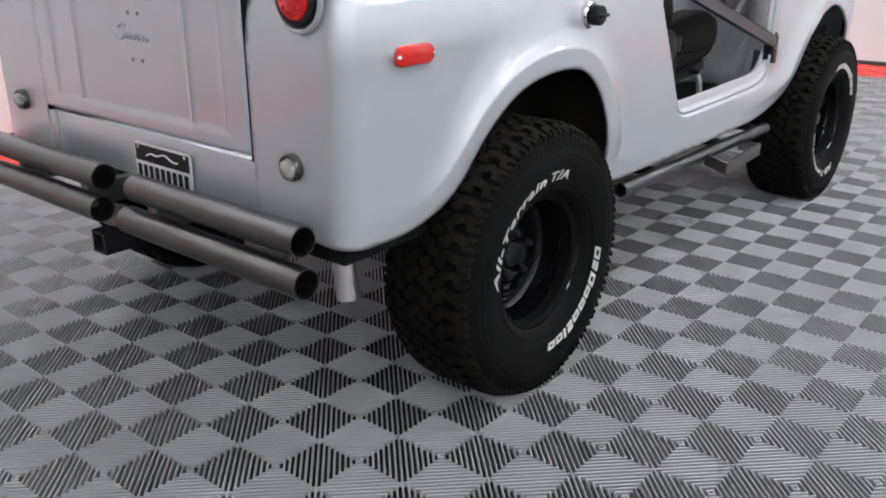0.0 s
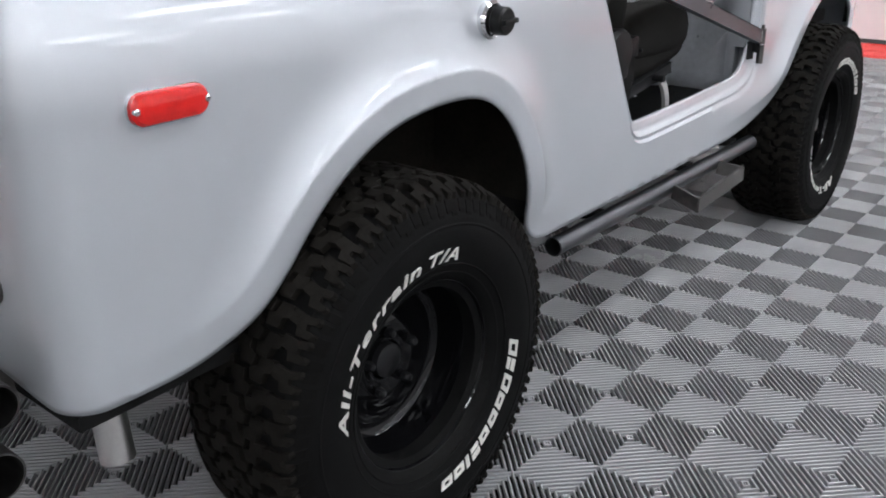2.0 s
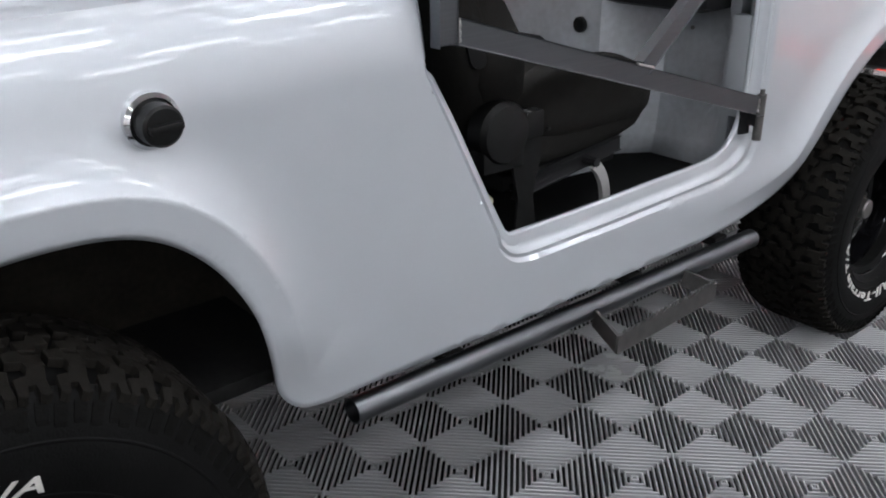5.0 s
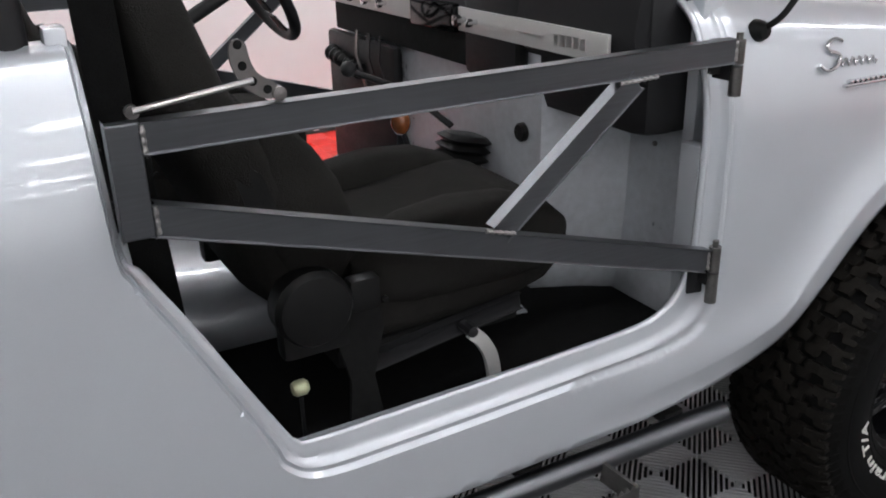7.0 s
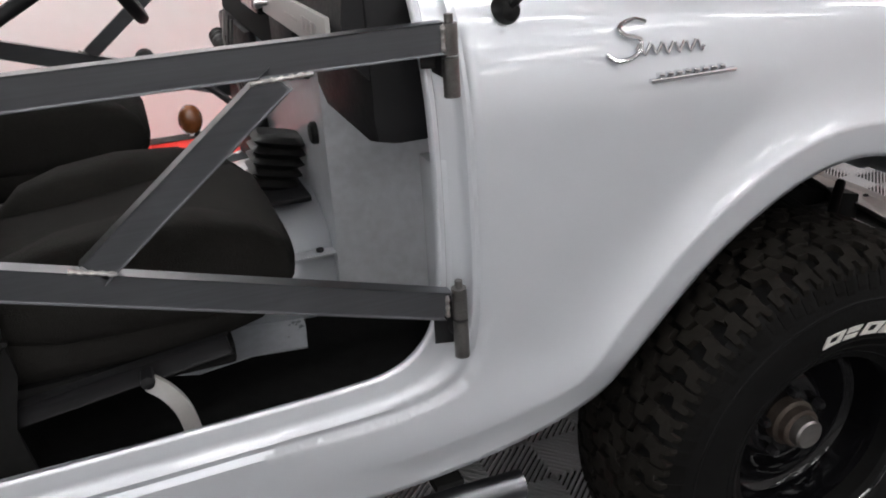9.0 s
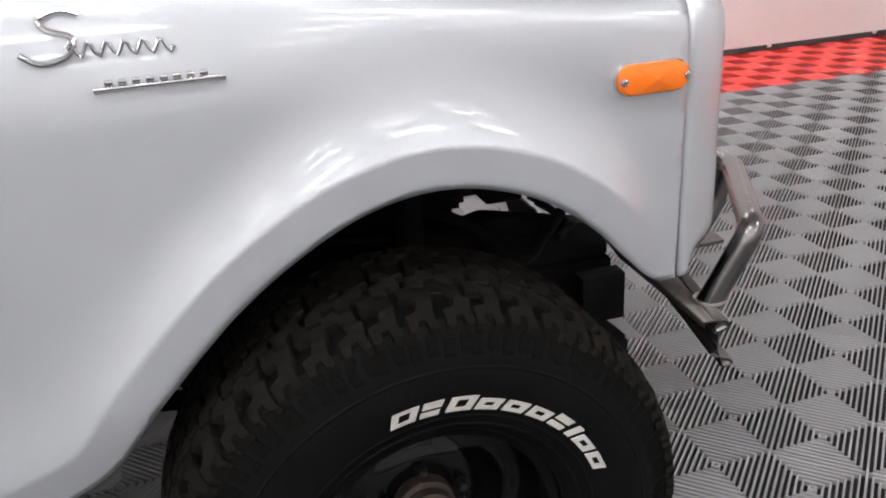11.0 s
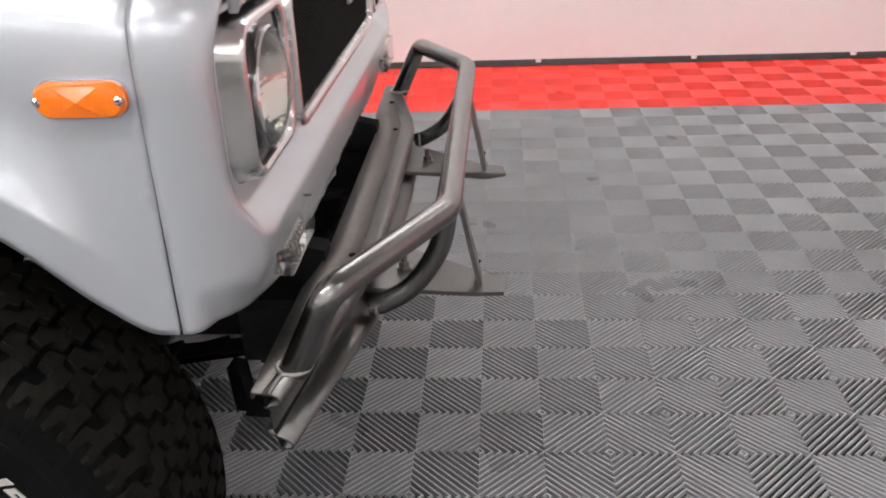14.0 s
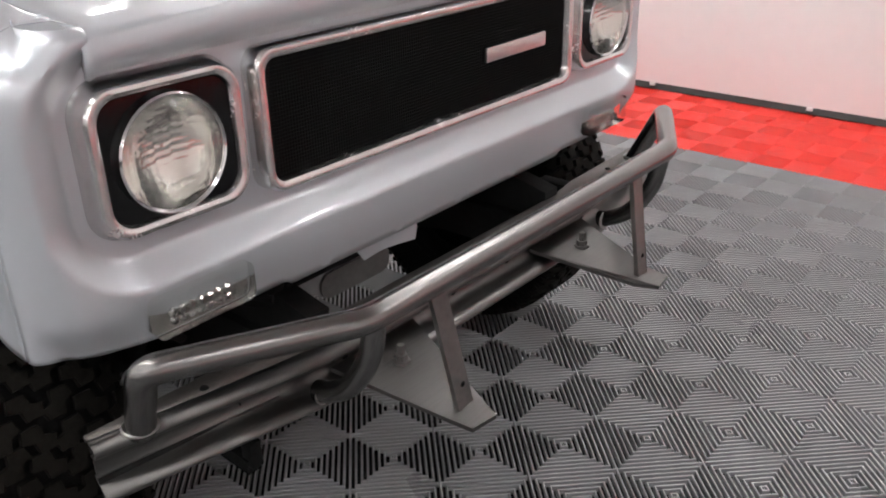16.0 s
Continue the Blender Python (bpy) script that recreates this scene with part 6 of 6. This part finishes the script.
def seat(x):
    up = (0, 0.15, 1)
    b = bmesh.new()
    blob(b, [((x, y, z), hw, hd, up) for y, z, hw, hd in ((0.95, 0.83, 0.19, 0.06), (1.0, 0.835, 0.215, 0.092), (1.12, 0.84, 0.225, 0.100), (1.25, 0.850, 0.23, 0.106), (1.36, 0.858, 0.23, 0.106),
                                                          (1.42, 0.862, 0.226, 0.094), (1.455, 0.863, 0.21, 0.070), (1.475, 0.862, 0.18, 0.036), (1.479, 0.862, 0.15, 0.012))])
    s = part("seat", b, FABRIC, car, "charcoal cloth bucket seat with rounded bolsters")
    for sx in (1, -1):
        b = bmesh.new()
        blob(b, [((x + sx * 0.182, y, z), hw, hd, up) for y, z, hw, hd in ((1.015, 0.895, 0.02, 0.03), (1.05, 0.90, 0.045, 0.062), (1.12, 0.905, 0.058, 0.080), (1.22, 0.908, 0.062, 0.088), (1.33, 0.902, 0.060, 0.084),
                                                                            (1.41, 0.888, 0.054, 0.068), (1.452, 0.876, 0.04, 0.045), (1.468, 0.872, 0.02, 0.018))])
        part("cushion_bolster", b, FABRIC, s)
    b = bmesh.new()
    ax = (0, 1, 0.25)
    blob(b, [((x, 0.935 - 0.26 * t - 0.045 * smoothstep(0.15, 0.42, t), 0.86 + 0.92 * t), hw, hd, ax) for t, hw, hd in ((0, 0.18, 0.05), (0.05, 0.215, 0.075), (0.2, 0.235, 0.085), (0.3, 0.24, 0.078), (0.4, 0.24, 0.066), (0.55, 0.225, 0.06), (0.63, 0.20, 0.058),
                                                                               (0.69, 0.15, 0.055), (0.73, 0.12, 0.05), (0.82, 0.125, 0.055), (0.88, 0.10, 0.04), (0.90, 0.06, 0.02))])
    part("backrest", b, FABRIC, s)
    for sx in (1, -1):
        b = bmesh.new()
        blob(b, [((x + sx * 0.182, 0.985 - 0.26 * t, 0.86 + 0.92 * t), w, d, ax) for t, w, d in ((0.04, 0.02, 0.03), (0.08, 0.045, 0.062), (0.15, 0.055, 0.080), (0.22, 0.056, 0.076), (0.29, 0.050, 0.055), (0.34, 0.036, 0.03), (0.37, 0.02, 0.012))])
        part("back_bolster", b, FABRIC, s)
    b = bmesh.new()
    box(b, x - 0.20, x + 0.20, 0.98, 1.36, 0.722, 0.762, 0.008)
    part("seat_base", b, UNDER, s)
    for sx in (1, -1):
        b = bmesh.new()
        beam(b, (x + sx * 0.215, 1.00, 0.725), (x + sx * 0.215, 1.35, 0.772), 0.016, 0.034, (0, 0, 1), 0.003)
        part("seat_rail", b, SATIN_BLACK, s)
        cover = part("recliner_cover", turned([(x + sx * 0.215, 0.066), (x + sx * 0.256, 0.068), (x + sx * 0.268, 0.060), (x + sx * 0.270, 0.052), (x + sx * 0.271, 0.0)], (0, 0.925, 0.882), "x", 36), PLASTIC, s, "round black plastic recliner cover")
        part("cover_skirt", boxed(min(x + sx * 0.22, x + sx * 0.262), max(x + sx * 0.22, x + sx * 0.262), 0.865, 0.985, 0.800, 0.862, 0.012), PLASTIC, cover)
        part("release_handle", boxed(min(x + sx * 0.225, x + sx * 0.258), max(x + sx * 0.225, x + sx * 0.258), 0.990, 1.045, 0.855, 0.915, 0.008), PLASTIC, cover)
        part("cover_screw", turned([(x + sx * 0.258, 0.005), (x + sx * 0.266, 0.005), (x + sx * 0.267, 0.0)], (0, 1.05, 0.872), "x", 8), PLASTIC, cover)
        b = bmesh.new()
        prism(b, rounded_rect(0.838, 0.882, 1.02, 1.13, 0.02), lambda u, v, w: (x + sx * (0.222 + w), u - (v - 1.07) * 0.28, v), 0.016)
        part("hand_slot", b, PLASTIC, s)
        b = bmesh.new()
        prism(b, [(0.962, 0.865), (1.045, 0.870), (1.052, 0.81), (1.030, 0.72), (1.046, 0.623), (0.978, 0.623), (0.985, 0.72), (0.968, 0.79)], lambda u, v, w: (x + sx * (0.236 + w), u, v), 0.008)
        part("seat_bracket", b, UNDER, s)
        b = bmesh.new()
        pts = curve_through([(1.225, 0.752), (1.247, 0.728), (1.266, 0.688), (1.276, 0.622)], 5)
        band(b, [(x + sx * 0.250, p[0], p[1]) for p in pts], 0.012, 0.026)
        part("seat_leg", b, FASCIA, s, "bent bright steel seat leg")
        part("leg_bolt", turned([(x + sx * 0.225, 0.011), (x + sx * 0.262, 0.011), (x + sx * 0.264, 0.0)], (0, 1.222, 0.758), "x", 8), SATIN_BLACK, s)
    return s


seat(0.985)
seat(0.035).location.y = -0.17
b = bmesh.new()
revolve(b, [(0.880, 0.0), (0.880, 0.010), (0.886, 0.014), (0.902, 0.014), (0.908, 0.009), (0.909, 0.0)], (1.222, 0, 0.735), "y", 18)
anchor = part("belt_anchor", b, BRASS, car, "yellow plated seat belt anchor")
part("anchor_cable", boxed(1.219, 1.225, 0.891, 0.897, 0.6225, 0.718, 0.001), SATIN_BLACK, anchor)
b = bmesh.new()
band(b, [(1.21, 0.668, 1.42), (1.21, 0.672, 1.25), (1.21, 0.690, 1.05), (1.21, 0.700, 0.90), (1.21, 0.735, 0.78), (1.21, 0.80, 0.70)], 0.006, 0.056)
part("seat_belt", b, CARPET, car, "black seat belt webbing hanging behind the door opening")
b = bmesh.new()
prism(b, [(0.98, 1.20), (1.02, 1.30), (1.00, 1.40), (1.015, 1.50), (0.93, 1.515), (0.87, 1.52), (0.84, 1.35), (0.86, 1.20)], lambda u, v, w: (u, v, 0.6225 + w), 0.003)
part("bare_floor_patch", b, PAINT_IN, car, "bare silver floor beside the carpet edge")
both(lambda: boxed(0.93, X0 - 0.12, 0.404, 0.56, 0.60, 0.88, 0.02), "wheel_tub", PAINT_IN, "silver painted wheel tub behind the seat", smooth=False)
# rear cabin: black curtain of the folded top behind the seats, inner wheel boxes
b = bmesh.new()
rows = []
for z in (0.98, 1.1, 1.2, 1.4, 1.55, 1.7):
    rows.append([b.verts.new((XC - 0.68 + 1.36 * k / 40, 0.50 + 0.012 * math.sin(k * 0.9) - 0.05 * (z - 1), z)) for k in range(41)])
for p, q in zip(rows, rows[1:]):
    for k in range(40):
        b.faces.new((p[k], p[k + 1], q[k + 1], q[k]))
solid(part("soft_top_curtain", b, FABRIC, car, "black fabric curtain behind the seats"), 0.004)
b = bmesh.new()
tube(b, smooth_path([(XC + 0.70, 0.56, 0.60), (XC + 0.70, 0.56, 1.60), (XC - 0.70, 0.56, 1.60), (XC - 0.70, 0.56, 0.60)], 0.12), 0.024, 14)
part("roll_bar", b, SATIN_BLACK, car, "black roll bar behind the seats")

# ---------------------------------------------------------------- floor tiles
PITCH_N = 15
RIB_LOW = -0.0135
RIB_HALF = 0.185
RIB_SECTION = [(-RIB_HALF, RIB_LOW)] + [(RIB_HALF * u, -0.0026 * (1 - math.sqrt(1 - u * u))) for u in (-1, -0.9, -0.66, -0.33, 0.33, 0.66, 0.9, 1)] + [(RIB_HALF, RIB_LOW)]


def tile_geometry(verts, faces, ox, oy, flip):
    """Four checks of round-topped ribs; neighbours run across each other."""
    diag = CHECK * math.sqrt(2)
    pitch = diag / PITCH_N
    for ci in range(2):
        for cj in range(2):
            cx, cy = ox + (ci + 0.5) * CHECK, oy + (cj + 0.5) * CHECK
            even = (ci + cj + flip) % 2 == 0
            along = (-0.70710678, 0.70710678) if even else (0.70710678, 0.70710678)
            across = (0.70710678, 0.70710678) if even else (-0.70710678, 0.70710678)
            for k in range(PITCH_N):
                d = -diag / 2 + (k + 0.5) * pitch
                s = len(verts)
                for off, z in RIB_SECTION:
                    e = d + off * pitch
                    half = diag / 2 - abs(e)
                    verts.extend([(cx + across[0] * e + along[0] * t, cy + across[1] * e + along[1] * t, z) for t in (-half, half)])
                for q in range(len(RIB_SECTION) - 1):
                    faces.append((s + 2 * q, s + 2 * q + 1, s + 2 * q + 3, s + 2 * q + 2))
    # a small boss where the ribs close in squares, at the middle and one corner
    for cx, cy in ((ox, oy), (ox + CHECK, oy + CHECK)):
        s = len(verts)
        for r, z in ((0.0026, RIB_LOW), (0.0021, -0.0024)):
            verts.extend([(cx + r, cy, z), (cx, cy + r, z), (cx - r, cy, z), (cx, cy - r, z)])
        faces.append((s + 4, s + 5, s + 6, s + 7))
        faces.extend([(s + q, s + (q + 1) % 4, s + 4 + (q + 1) % 4, s + 4 + q) for q in range(4)])


def tile_data(name, cells, material):
    verts, faces = [], []
    for ox, oy in cells:
        tile_geometry(verts, faces, ox, oy, 0)
    me = bpy.data.meshes.new(name)
    me.from_pydata(verts, [], faces)
    me.polygons.foreach_set("use_smooth", [True] * len(me.polygons))
    me.set_sharp_from_angle(angle=radians(50))
    me.materials.append(material)
    return me


grey_me = tile_data("tile", [(0, 0)], TILE_GREY)
far_grey, far_red = [], []
near = []
for i in range(-14, 13):
    for j in range(-19, 26):
        ox, oy = GX + i * TILE, GY + j * TILE
        if ox < WALL_X - 0.01 or ox > TILE_X or oy < TILE_Y or oy > WALL_Y - 0.01:
            continue
        red = i < -11 or j >= 23
        cx, cy = ox + TILE / 2, oy + TILE / 2
        stretch = (not red) and -1.3 < cx < 2.7 and ((-2.0 < cy < 4.6 and cx > 0.5) or (2.6 < cy < 5.9))
        if stretch:
            near.append((math.hypot(max(0, abs(cx - 1.6) - 0.4), max(0, abs(cy - 1.2) - 2.5)), ox, oy))
        else:
            (far_red if red else far_grey).append((ox, oy))
near.sort()
for _, ox, oy in near[300:]:
    far_grey.append((ox, oy))
for _, ox, oy in near[:300]:
    t = new("tile", grey_me)
    t.parent = floor
    t.location = (ox, oy, 0)
for name, cells, material, label in (("tile_field", far_grey, TILE_GREY, "grey ribbed plastic floor tiles"), ("tile_border", far_red, TILE_RED, "red ribbed plastic border tiles")):
    ob = new(name, tile_data(name, cells, material))
    ob.parent = floor
    tagged(ob, label, kind="stuff")
